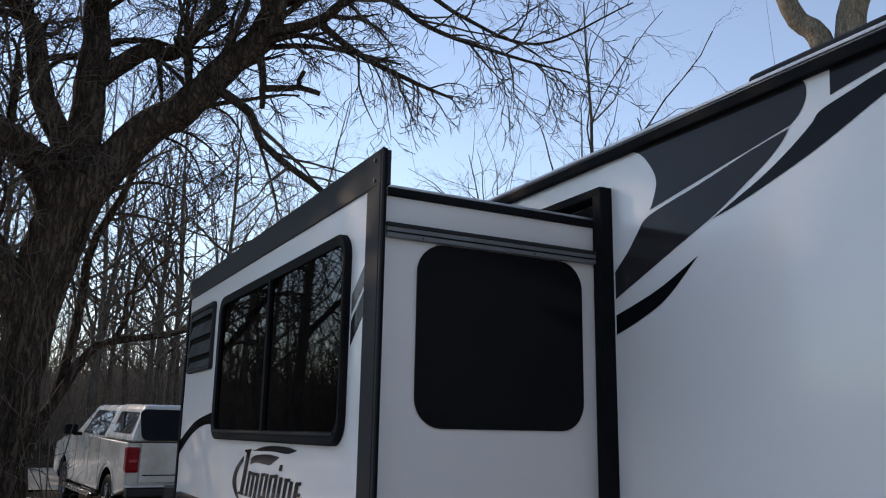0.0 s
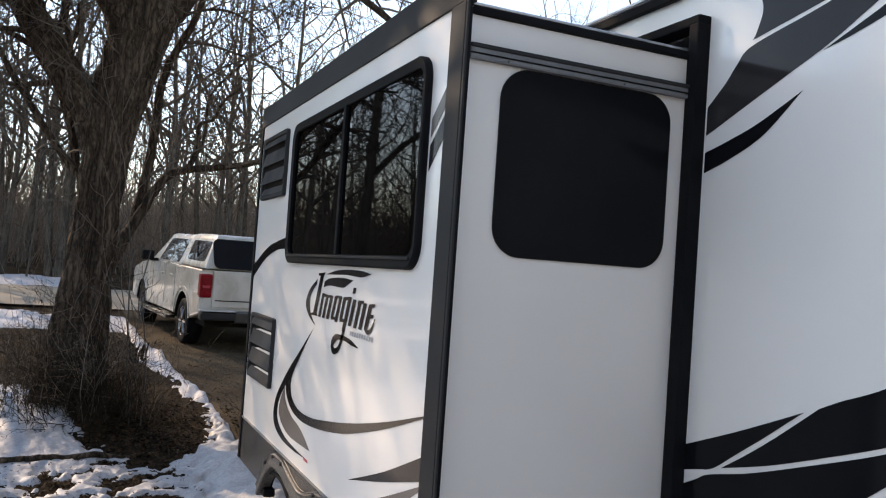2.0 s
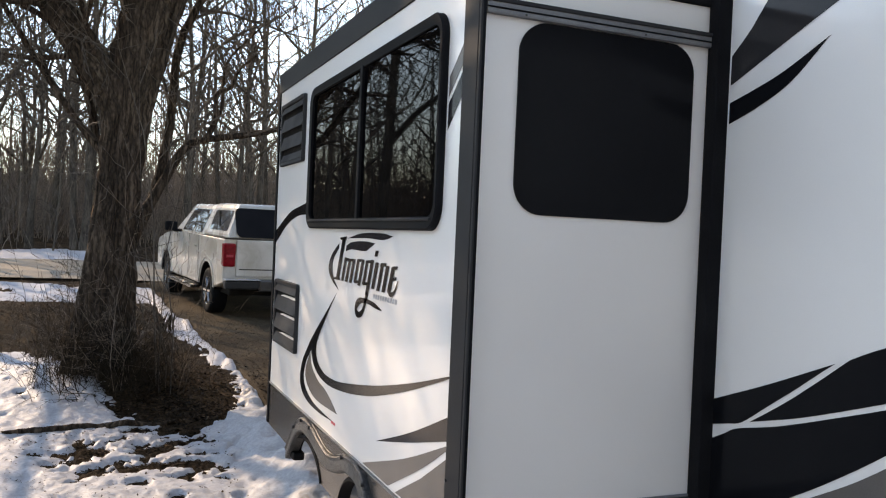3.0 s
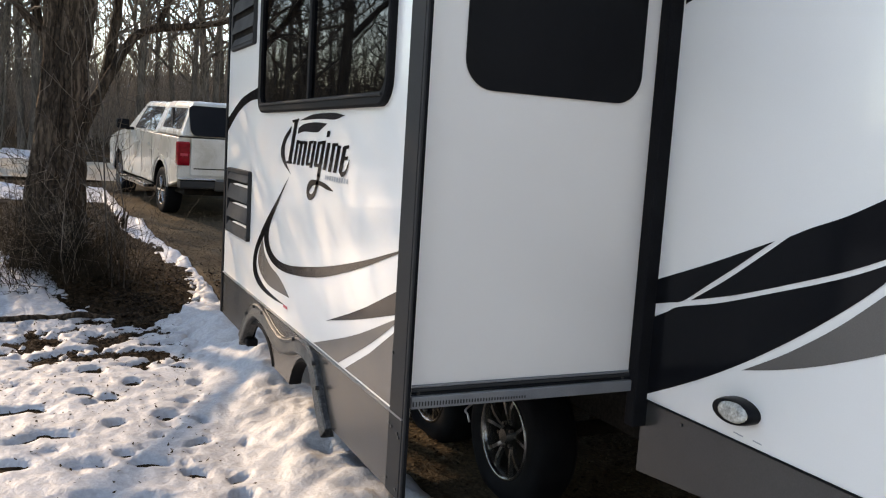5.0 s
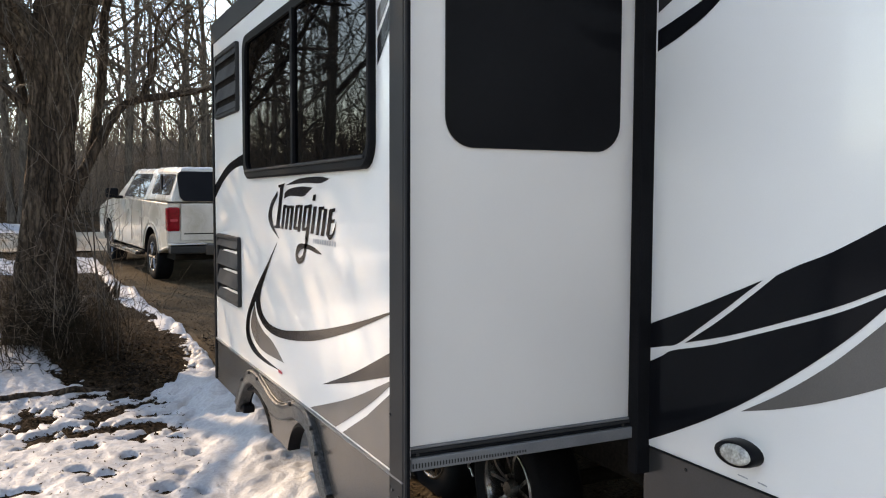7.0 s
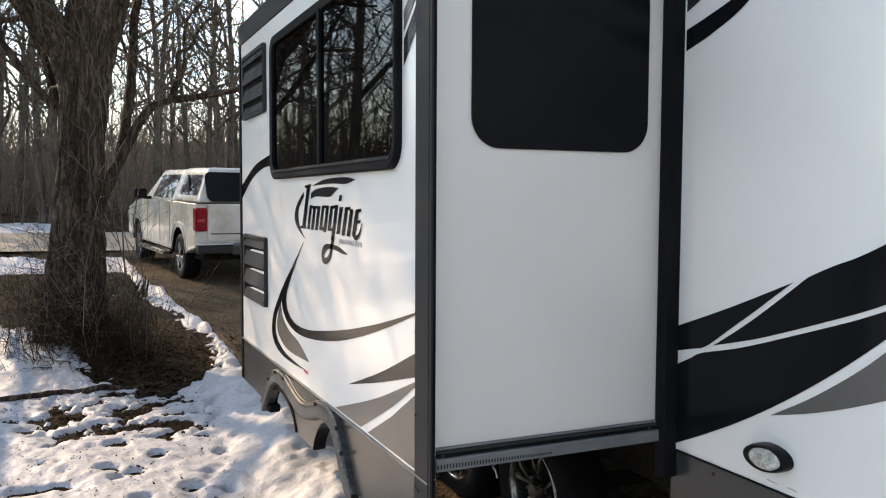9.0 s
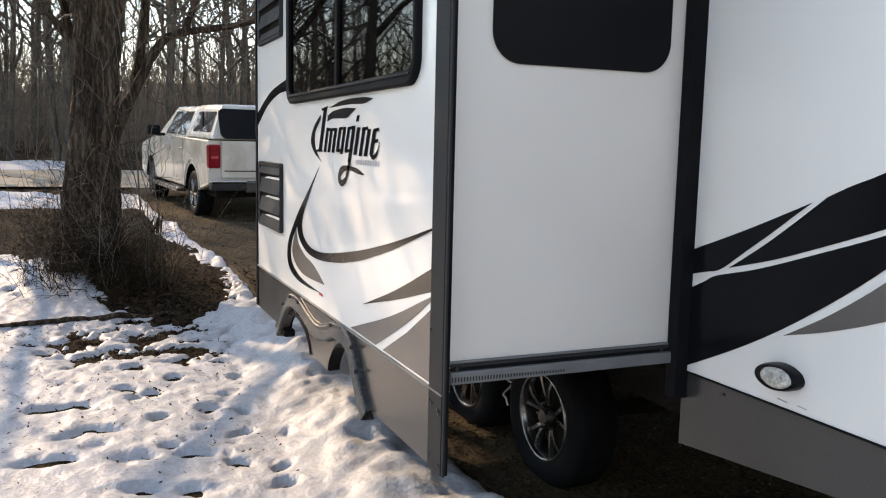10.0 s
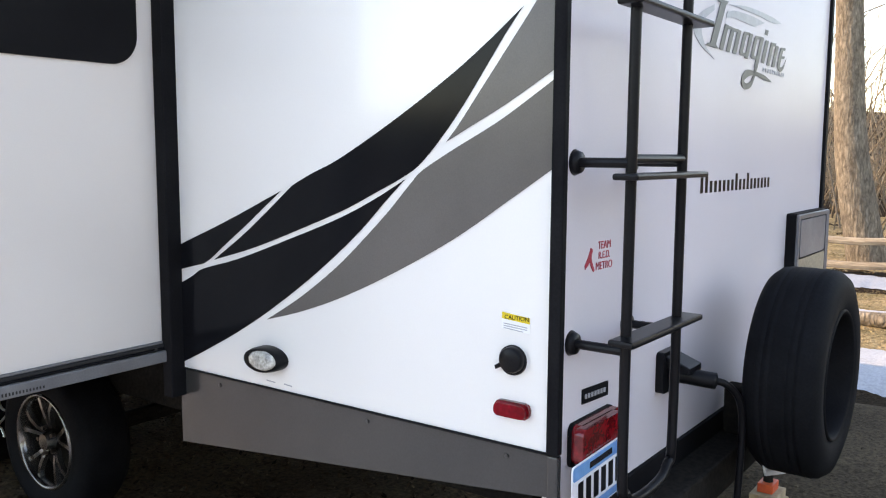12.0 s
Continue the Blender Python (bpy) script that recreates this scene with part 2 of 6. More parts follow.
def tube(verts, faces, line, radii, sides):
    """Adds a tapering tube to lists of vertices and faces."""
    start = len(verts)
    side = None
    for i, p in enumerate(line):
        d = (line[min(i + 1, len(line) - 1)] - line[max(i - 1, 0)])
        d = d.normalized() if d.length > 1e-9 else Vector((0, 0, 1))
        if side is None:
            side = d.orthogonal().normalized()
        side = (side - d * side.dot(d))
        side = side.normalized() if side.length > 1e-6 else d.orthogonal().normalized()
        up = d.cross(side)
        for k in range(sides):
            a = 2 * math.pi * k / sides
            verts.append(p + (side * math.cos(a) + up * math.sin(a)) * radii[i])
    for i in range(len(line) - 1):
        for k in range(sides):
            a, b = start + i * sides + k, start + i * sides + (k + 1) % sides
            faces.append((a, b, b + sides, a + sides))


def rounded(u0, u1, v0, v1, r, n=7):
    """The outline of a rectangle with round corners."""
    out = []
    for cu, cv, a0 in ((u1 - r, v1 - r, 0), (u0 + r, v1 - r, 90), (u0 + r, v0 + r, 180), (u1 - r, v0 + r, 270)):
        for k in range(n + 1):
            a = radians(a0 + 90 * k / n)
            out.append((cu + r * math.cos(a), cv + r * math.sin(a)))
    return out


# Frames of reference of the trailer's faces: (along, up, out) to the world.
REAR = Matrix.Translation((0, -1.53, 0)) @ Matrix.Rotation(radians(-2.0), 4, "Z")


def on_side(u, v, o):
    return Vector((-o, u, v))


def on_face(u, v, o):
    return Vector((-0.944 - o, u, v))


def on_end(u, v, o):
    return Vector((u, -o, v))


def on_rear(u, v, o):
    return REAR @ Vector((u, -o, v))


def sheet(plane, outline, lift, thick=0.001, bm=None):
    """A flat shape with a thickness, lying on one of the faces."""
    bm = bm or bmesh.new()
    pts = [tuple(p) for p in outline]
    top = [bm.verts.new(plane(p[0], p[1], lift)) for p in pts]
    low = [bm.verts.new(plane(p[0], p[1], lift - thick)) for p in pts]
    f = [bm.faces.new(top), bm.faces.new(low[::-1])]
    for i in range(len(pts)):
        j = (i + 1) % len(pts)
        bm.faces.new((top[i], low[i], low[j], top[j]))
    bmesh.ops.triangulate(bm, faces=[x for x in f if len(x.verts) > 4])
    return bm


def even(pts, n):
    """n + 1 points at even steps along a smooth line through pts."""
    line = catmull([(*q, 0) for q in pts], 12)
    run = [0.0]
    for a, b in zip(line, line[1:]):
        run.append(run[-1] + (b - a).length)
    out, i = [], 0
    for k in range(n + 1):
        s = run[-1] * k / n
        while i < len(line) - 2 and run[i + 1] < s:
            i += 1
        out.append(line[i].lerp(line[i + 1], (s - run[i]) / max(1e-9, run[i + 1] - run[i])))
    return out


def swoop(plane, upper, lower, lift, n=36, thick=0.001):
    """A curved band between two smooth lines, as a thin sheet lying on a face."""
    bm = bmesh.new()
    rows = []
    for a, b in zip(even(upper, n), even(lower, n)):
        rows.append([bm.verts.new(plane(p[0], p[1], o)) for p, o in ((a, lift), (b, lift), (b, lift - thick), (a, lift - thick))])
    for r, s in zip(rows, rows[1:]):
        for i in range(4):
            bm.faces.new((r[i], r[(i + 1) % 4], s[(i + 1) % 4], s[i]))
    bm.faces.new(rows[0])
    bm.faces.new(rows[-1])
    bmesh.ops.remove_doubles(bm, verts=bm.verts, dist=0.00005)
    return bm


def ring(plane, outer, inner, o0, o1):
    """A frame between two outlines of the same count, from o0 to o1 out of the face."""
    bm = bmesh.new()
    n = len(outer)
    v = [[bm.verts.new(plane(p[0], p[1], o)) for p in pts] for pts, o in ((outer, o0), (outer, o1 - 0.006), ([((a[0] * 0.85 + b[0] * 0.15), (a[1] * 0.85 + b[1] * 0.15)) for a, b in zip(outer, inner)], o1), (inner, o1 - 0.004), (inner, o0))]
    for a, b in zip(v, v[1:]):
        for i in range(n):
            j = (i + 1) % n
            bm.faces.new((a[i], a[j], b[j], b[i]))
    return bm


def words(name, text, size, m, material, parent):
    """Lettering in the built-in font, as a mesh."""
    cu = bpy.data.curves.new(name, "FONT")
    cu.body, cu.size, cu.extrude, cu.align_x = text, size, 0.0006, "CENTER"
    tmp = bpy.data.objects.new(name, cu)
    scene.collection.objects.link(tmp)
    dg = bpy.context.evaluated_depsgraph_get()
    me = bpy.data.meshes.new_from_object(tmp.evaluated_get(dg))
    bpy.data.objects.remove(tmp)
    me.materials.clear()
    me.materials.append(material)
    ob = new(name, me)
    ob.parent = parent
    ob.matrix_basis = m
    return ob


# ---- the lie of the land ----


def lift(y):
    """The ground is level by the trailer and climbs gently towards the road and the woods."""
    t = max(0.0, y - 1.0)
    u = min(1.0, max(0.0, (y - 12) / 8))
    return min(0.026 * t, 1.56) + 0.06 * u * u * (3 - 2 * u)


def land(x, y):
    far = min(1.0, max(0.0, (math.hypot(x, y) - 12) / 30))
    rim = min(1.0, max(0.0, (math.hypot(x, y) - 55) / 90))
    return lift(y) + (7.0 + 4.0 * noise.noise((x * 0.025, y * 0.025, 9))) * rim * rim * (3 - 2 * rim) + 0.025 * noise.noise((x * 0.9, y * 0.9, 0)) + 0.008 * noise.noise((x * 5, y * 5, 3)) + far * 0.35 * noise.noise((x * 0.06, y * 0.06, 7))

# ---- ground ----


def spread(lo, hi, step, out, grow=1.16):
    """Even steps from lo to hi, then ever wider ones outwards."""
    a = list(np.arange(lo, hi, step))
    s, left, right = step, [lo], [a[-1]]
    while left[-1] > -out or right[-1] < out:
        s *= grow
        left.append(left[-1] - s)
        right.append(right[-1] + s)
    return left[:0:-1] + a + right[1:]


def grid(name, xs, ys, height, material, label, category):
    verts = [(x, y, height(x, y)) for y in ys for x in xs]
    w = len(xs)
    faces = [(j * w + i, j * w + i + 1, (j + 1) * w + i + 1, (j + 1) * w + i) for j in range(len(ys) - 1) for i in range(w - 1)]
    return tagged(raw(name, verts, faces, material), label, category, "", "structure")


def soil(x, y):
    z = land(x, y)
    mound = math.exp(-((x + 1.88) ** 2 + (y - 6.7) ** 2) / 0.9)
    return z + 0.26 * mound + 0.012 * noise.noise((x * 14, y * 14, 1))


ground = grid("ground", spread(-5, 6, 0.08, 900), spread(-3, 10, 0.09, 900), soil, SOIL, "dark brown leafy soil, bare between the snow", "ground")


def drive_edge(y):
    """The line where the drive ends and the snow bank begins."""
    return float(np.interp(y, (0.0, 0.6, 1.2, 2.2, 4.0, 5.2, 8.0, 16.0), (-0.3, -0.2, -0.28, -0.16, -0.16, -0.38, -0.38, -0.8))) + 0.05 * noise.noise((y * 1.3, 0, 4))


def strip(name, rows, up, material, label, category, n=14):
    """A ribbon of ground between two lines that keeps above the soil; its edges dip into it."""
    verts, faces = [], []
    for y, a, b in rows:
        for k in range(n + 1):
            x = a + (b - a) * k / n
            dip = -0.06 if k in (0, n) else up
            verts.append((x, y, soil(x, y) + dip))
    w = n + 1
    for j in range(len(rows) - 1):
        for i in range(n):
            faces.append((j * w + i, j * w + i + 1, (j + 1) * w + i + 1, (j + 1) * w + i))
    return tagged(raw(name, verts, faces, material), label, category, "", "structure")


drive = strip("driveway", [(y, drive_edge(y) - 0.1, 4.25 + 0.1 * math.sin(y * 0.7)) for y in np.arange(-9, 19.2, 0.18)], 0.03, GRAVEL, "tan-brown gravel drive under the trailer and the truck", "driveway", 60)
road = strip("road", [(y, -140.0, 90.0) for y in np.arange(18.2, 26.2, 0.5)], 0.05, ASPHALT, "dusty sunlit road with long tree shadows across it", "road", 120)


def dents():
    """Footprints and melted pits: place, half length, half width, turn and depth."""
    rnd = random.Random(5)
    out = [(-2.12, 2.88, 0.15, 0.05, 0.0, 0.08), (-2.1, 2.03, 0.075, 0.05, 0.1, 0.08), (-2.22, 2.05, 0.1, 0.05, 0.3, 0.04)]
    for x, y in ((-2.37, 4.42), (-2.25, 4.14), (-2.06, 3.71), (-1.6, 2.52), (-1.58, 2.06), (-1.19, 2.14), (-1.27, 1.76), (-1.08, 1.62), (-1.1, 1.42), (-1.44, 3.25), (-1.66, 3.59), (-1.12, 3.57), (-1.4, 1.2), (-1.66, 0.9), (-2.0, 1.3)):
        out.append((x, y, rnd.uniform(0.04, 0.065), rnd.uniform(0.028, 0.045), rnd.uniform(-0.6, 0.6), rnd.uniform(0.05, 0.075)))
    for x, y in ((-1.47, 1.94), (-1.74, 3.1), (-1.61, 3.0), (-1.76, 1.97), (-1.75, 1.58), (-1.91, 2.43), (-2.05, 2.39), (-1.3, 2.6), (-1.15, 2.8), (-1.5, 1.5)):
        out.append((x, y, rnd.uniform(0.07, 0.11), rnd.uniform(0.035, 0.05), rnd.uniform(-0.4, 0.6), rnd.uniform(0.025, 0.045)))
    for _ in range(420):
        s = 0.018 + 0.05 * rnd.random() ** 2
        out.append((rnd.uniform(-4.2, -0.9), rnd.uniform(-3.4, 7.6), s * rnd.uniform(1.0, 1.5), s * rnd.uniform(0.6, 1.0), rnd.uniform(-1.2, 1.2), rnd.uniform(0.008, 0.03)))
    return out


CELLS = {}
for d in dents():
    for i in range(-1, 2):
        for j in range(-1, 2):
            CELLS.setdefault((int(math.floor(d[0] / 0.4)) + i, int(math.floor(d[1] / 0.4)) + j), []).append(d)


def smooth(a, b, x):
    t = min(1.0, max(0.0, (x - a) / (b - a)))
    return t * t * (3 - 2 * t)


MUD = ((4.75, -1.3, -1.15), (5.1, -1.52, -0.85), (5.5, -1.8, -0.66), (6.25, -1.9, -0.56), (7.0, -2.0, -0.55), (7.5, -2.05, -0.56), (8.0, -2.2, -0.58), (8.8, -2.6, -0.66), (9.2, -2.9, -0.8))


def bare(x, y):
    """How far inside the bare soil round the tree a place lies; negative outside."""
    if y <= MUD[0][0]:
        return y - MUD[0][0] - max(0.0, -1.3 - x, x + 1.15)
    for (y0, a0, b0), (y1, a1, b1) in zip(MUD, MUD[1:]):
        if y < y1:
            t = (y - y0) / (y1 - y0)
            return min(x - a0 - (a1 - a0) * t, b0 + (b1 - b0) * t - x)
    return min(x - MUD[-1][1], MUD[-1][2] - x, 10.1 - y)


def snow_depth(x, y):
    n1, n2, n3 = noise.noise((x * 0.7, y * 0.7, 11)), noise.noise((x * 2.4, y * 2.4, 12)), noise.noise((x * 7, y * 7, 13))
    n4, n5 = noise.noise((x * 4.2, y * 4.2, 15)), noise.noise((x * 15, y * 15, 17))
    n6 = noise.noise((x * 32, y * 32, 18))
    d = 0.037 + 0.014 * n1 + 0.014 * n2 + 0.007 * n3 + 0.004 * n5 + 0.0025 * n6
    # bare soil round the tree and on its sunny side, with a thin torn edge
    s = bare(x, y) + 0.15 * n4 + 0.15 * n3 + 0.16 * n5 + 0.1 * n6
    d -= 0.2 * smooth(-0.08, 0.25, s)
    if d > 0:
        d *= 1 - 0.55 * smooth(-0.5, 0.0, s)
    # a ragged melting fringe towards the trampled snow
    a, b = (x + 1.5) / 0.72, (y - 4.35) / 0.78
    d -= 0.075 * smooth(1.4, 0.6, math.hypot(a, b)) * smooth(-0.12, 0.16, 0.35 * n2 + 0.5 * n4 + 0.4 * n3 + 0.25 * n5)
    # thin grass cover behind the tree
    d -= 0.24 * smooth(9.0, 9.8, y + 0.9 * n2) * smooth(14.4, 13.8, y + 0.5 * n1) * smooth(-0.8, -1.3, x) * (0.95 + 0.5 * n4)
    e = drive_edge(y)
    # the ploughed bank beside the drive, a broken row of lumps, higher along the trailer
    gap = smooth(-0.3, 0.15, noise.noise((y * 0.9, 3, 5)) + 0.4 * n4)
    bank = math.exp(-((x - e + 0.12 + 0.05 * n4) / (0.09 + 0.05 * n2)) ** 2) * max(0.0, 0.02 + 0.16 * n2 + 0.12 * n4 + 0.06 * n3) * (0.55 + 0.45 * gap)
    if y > 5.4 and x > e - 0.4:
        d -= 0.025 * (1 - gap) * smooth(5.4, 6.2, y)
    if y < 5.2:
        bank += (0.12 + 0.05 * n2 + 0.055 * n4 + 0.026 * n3 + 0.01 * n5) * math.exp(-((x - e + 0.38) / 0.3) ** 2) * smooth(-0.6, 1.2, y)
    d += bank * smooth(16.5, 13.0, y)
    d -= 0.5 * smooth(e - 0.06, e + 0.1, x) * (1 - smooth(4.05, 4.35, x + 0.2 * n1 + 0.1 * n4))
    # bare strips of dry grass and leaves between the drive and the fence
    if x > 4.5 and -9 < y < 9:
        q = x + 0.25 * n1 + 0.12 * n4
        d += 0.05 - 0.3 * (smooth(5.6, 5.75, q) * smooth(7.5, 7.35, q) + smooth(7.95, 8.05, q) * smooth(9.05, 8.95, q) + smooth(10.8, 11.1, q))
    # the road, and thin patchy cover further off
    d -= 0.5 * smooth(17.2, 18.4, y + n1) * smooth(27.2, 26.2, y + n1)
    d += 0.09 * smooth(26.6, 27.2, y + 0.4 * n1) * smooth(30.5, 29.0, y + n1)
    far = smooth(7, 14, math.hypot(x + 1.5, y - 2))
    d += far * 0.03 - far * (0.03 + 0.12 * noise.noise((x * 0.25, y * 0.6, 20)))
    d -= 0.3 * smooth(29, 42, math.hypot(x, y)) * (0.75 + noise.noise((x * 0.08, y * 0.15, 21)))
    for cx, cy, ra, rb, turn, deep in CELLS.get((int(math.floor(x / 0.4)), int(math.floor(y / 0.4))), ()):
        dx, dy = x - cx, y - cy
        u, v = (dx * math.cos(turn) + dy * math.sin(turn)) / ra, (dy * math.cos(turn) - dx * math.sin(turn)) / rb
        q = u * u + v * v + 0.5 * n3 + 0.3 * n5
        if q < 4:
            d -= 1.3 * deep * math.exp(-max(0.0, q) ** 2 * 0.6)
    return d


def snow_top(x, y):
    d = snow_depth(x, y)
    return soil(x, y) + (d if d > -0.1 else -0.1)


snow = grid("snow", spread(-4.4, 0.1, 0.022, 400), spread(-3.2, 7.5, 0.029, 400), snow_top, SNOW, "old trampled snow with footprints and melted patches", "snow")


def scatter(name, count, spot, size, flat, material, label, category, seed, on_snow=False):
    """Small stones or leaves lying on the ground, each with its own shape and turn."""
    rnd = random.Random(seed)
    verts, faces = [], []
    for _ in range(count):
        x, y = spot(rnd)
        deep = snow_depth(x, y)
        if deep > 0 and x < 3 and not on_snow:
            continue
        s = size * rnd.uniform(0.5, 1.4)
        m = Euler((rnd.uniform(-0.5, 0.5), rnd.uniform(-0.5, 0.5), rnd.uniform(0, 6.3))).to_matrix()
        z = soil(x, y) + (0.034 if x > drive_edge(y) else 0.004) + (max(0.0, deep) if on_snow else 0.0)
        k = len(verts)
        if flat:
            for u, v, w in ((-1, 0, 0.1), (-0.2, 0.5, 0), (1, 0.05, 0.25), (-0.1, -0.5, 0.05)):
                verts.append(Vector((x, y, z + s * 0.25)) + m @ Vector((u, v, w)) * s)
            faces.append((k, k + 1, k + 2, k + 3))
        else:
            for u, v, w in ((1, 0, 0), (-1, 0, 0), (0, 0.8, 0), (0, -0.8, 0), (0, 0, 0.6), (0, 0, -0.6)):
                verts.append(Vector((x, y, z)) + m @ Vector((u * rnd.uniform(0.7, 1.2), v * rnd.uniform(0.7, 1.2), w)) * s)
            for a, b in ((0, 2), (2, 1), (1, 3), (3, 0)):
                faces += [(k + a, k + b, k + 4), (k + b, k + a, k + 5)]
    return tagged(raw(name, verts, faces, material, smooth=False), label, category, "", "stuff")


scatter("gravel", 6000, lambda r: (r.uniform(-0.3, 3.8), r.uniform(-3.2, 5.5)), 0.009, False, PEBBLE, "loose pebbles on the gravel drive", "gravel", 3)
scatter("gravel", 4000, lambda r: (r.uniform(-1.3, 1.5), r.uniform(5.0, 13)), 0.011, False, PEBBLE, "loose stones on the drive behind the truck", "gravel", 4)
scatter("leaf_litter", 7000, lambda r: (r.gauss(-1.3, 0.6), r.gauss(5.9, 1.0)), 0.021, True, LEAF, "dead brown leaves round the foot of the tree", "leaves", 5)
scatter("leaf_litter", 9000, lambda r: (r.gauss(-1.5, 0.5), r.gauss(4.4, 0.5)), 0.017, True, LEAF, "dark wet leaves in the melted patch", "leaves", 33)
scatter("leaf_litter", 2500, lambda r: (r.uniform(-0.4, 1.6), r.uniform(-0.4, 3.0)), 0.017, True, LEAF, "dry leaves blown under the trailer", "leaves", 6)
scatter("leaf_litter", 1500, lambda r: (r.uniform(-3.6, -1.0), 1.2 + 3.9 * r.random() ** 0.6), 0.011, True, LEAF, "dark bits of leaf and bark strewn on the snow", "leaves", 7, True)
scatter("leaf_litter", 2200, lambda r: (r.uniform(-7, -1.0), r.uniform(7.6, 14.5)), 0.03, True, LEAF, "dead leaves and matted grass behind the tree", "leaves", 12)

STRAW = surface("dry_straw", (0.34, 0.25, 0.14), (0.22, 0.165, 0.08), 7, 60, (0.8, 0.95), fine_amount=0.3, island=0.5, spec=0.08)
DRYBANK = surface("leafy_dry_bank", (0.34, 0.245, 0.135), (0.2, 0.15, 0.075), 2.2, 30, (0.85, 0.95), bump=0.8, fine_amount=0.5, dist=0.04, spec=0.05)
for a, b, text in ((5.5, 7.55, "tan dead grass and leaves beside the drive"), (7.9, 9.1, "strip of yellowed grass in the snow"), (10.9, 24.0, "tan leaf-covered bank behind the fence")):
    strip("ground", [(y, a, b) for y in np.arange(-6.5, 6.6, 0.2)], 0.015, DRYBANK, text, "ground", 24)
scatter("leaf_litter", 6000, lambda r: (r.uniform(5.4, 9.2), r.uniform(-3.0, 1.0)), 0.014, True, STRAW, "tan dead leaves and dry grass beyond the drive", "leaves", 31)
scatter("leaf_litter", 7000, lambda r: (r.uniform(10.7, 18), r.uniform(-3.5, 3.5)), 0.022, True, STRAW, "tan dead leaves on the sunny bank behind the fence", "leaves", 32)

# ---- travel trailer ----
RV_BACK, RV_FRONT, RV_WIDE, RV_LOW, RV_TOP = -1.53, 6.3, 2.6, 0.88, 2.96
trailer = thing("travel_trailer", "white travel trailer with black and grey swooshes, slide-out extended", "travel trailer", at=pose(0, 0, 0))


def rv(name, bm, material, parent=None, label="", smooth=False):
    return part(name, bm, material, parent or trailer, label, smooth)


def rear_quad(v0, v1, o0, o1, u0=0.0, u1=RV_WIDE, bevel=0.0):
    bm = box((u0, -o1, v0), (u1, -o0, v1), bevel)
    bmesh.ops.transform(bm, matrix=REAR, verts=bm.verts)
    return bm


# the side wall stops at the slide-out's opening and goes on in front of it
rv("side_wall", box((0, RV_BACK + 0.02, RV_LOW), (0.05, -0.02, RV_TOP)), WHITE)
rv("side_wall", box((0, 2.95, RV_LOW), (0.05, RV_FRONT, RV_TOP)), WHITE)
rv("side_wall", box((0.001, -0.02, 2.8), (0.05, 2.95, RV_TOP)), WHITE)
rv("side_wall", box((RV_WIDE - 0.05, -1.6, RV_LOW), (RV_WIDE, RV_FRONT, RV_TOP)), WHITE)
rv("front_wall", box((0.0, RV_FRONT, 0.7), (RV_WIDE, RV_FRONT + 0.06, RV_TOP), 0.02), WHITE)
rv("rear_wall", rear_quad(0.69, RV_TOP, -0.05, 0.0, 0.012, RV_WIDE - 0.012), REAR_WHITE)
rv("floor_deck", box((0.02, RV_BACK + 0.06, 0.8), (RV_WIDE - 0.02, RV_FRONT, 0.875)), SHELL)
rv("roof", box((0.03, RV_BACK - 0.05, RV_TOP), (RV_WIDE + 0.012, RV_FRONT + 0.05, RV_TOP + 0.022), 0.008), VINYL_WHITE, None, "white rubber roof")
# roof edge: a dark gutter rail with a bright bead on top
rv("roof_rail", box((-0.028, RV_BACK - 0.03, RV_TOP - 0.028), (0.0, RV_FRONT, RV_TOP + 0.006), 0.006), BLACK_TRIM)
rv("roof_bead", box((-0.03, RV_BACK - 0.04, RV_TOP + 0.008), (-0.02, RV_FRONT, RV_TOP + 0.013), 0.002), STRIP)
rv("roof_edge", box((-0.014, RV_BACK - 0.04, RV_TOP + 0.026), (0.029, RV_FRONT, RV_TOP + 0.037), 0.003), VINYL_WHITE, None, "pale edge of the roof sheet")
rv("roof_rail", box((-0.012, RV_BACK - 0.04, RV_TOP + 0.006), (0.03, RV_FRONT, RV_TOP + 0.024), 0.004), BLACK_TRIM)
rv("roof_rail", rear_quad(RV_TOP - 0.03, RV_TOP + 0.02, 0.0, 0.03, -0.03, RV_WIDE + 0.03, 0.006), BLACK_TRIM)
# low dark cover on the roof towards the rear
cover = box((0.16, -1.5, RV_TOP + 0.03), (1.9, -0.58, RV_TOP + 0.16), 0.03, seg=3)
rv("roof_cover", cover, DARK_PAINT, None, "low black cover on the roof")
# skirt, drip line and corner trims
rv("skirt", sheet(on_side, [(-0.028, RV_LOW - 0.004), (-0.028, 0.604), (RV_BACK + 0.02, 0.762), (RV_BACK + 0.02, RV_LOW - 0.004)], -0.004, 0.02), GREY_PAINT, None, "grey metal skirt below the wall")
rv("skirt", box((0.004, 2.95, 0.612), (0.028, RV_FRONT, RV_LOW - 0.004), 0.004), GREY_PAINT)
rv("drip_line", box((-0.006, RV_BACK + 0.02, RV_LOW - 0.004), (0.0, -0.05, RV_LOW + 0.002)), BLACK_TRIM)
rv("corner_trim", box((-0.016, RV_BACK - 0.008, RV_LOW), (0.012, RV_BACK + 0.026, RV_TOP - 0.03), 0.006), BLACK_TRIM)
rv("corner_trim", box((-0.012, RV_BACK - 0.006, 0.66), (0.012, RV_BACK + 0.024, RV_LOW - 0.002), 0.005), GREY_PAINT)
rv("corner_trim", rear_quad(0.69, RV_TOP, -0.02, 0.014, RV_WIDE - 0.03, RV_WIDE + 0.014, 0.006), BLACK_TRIM)
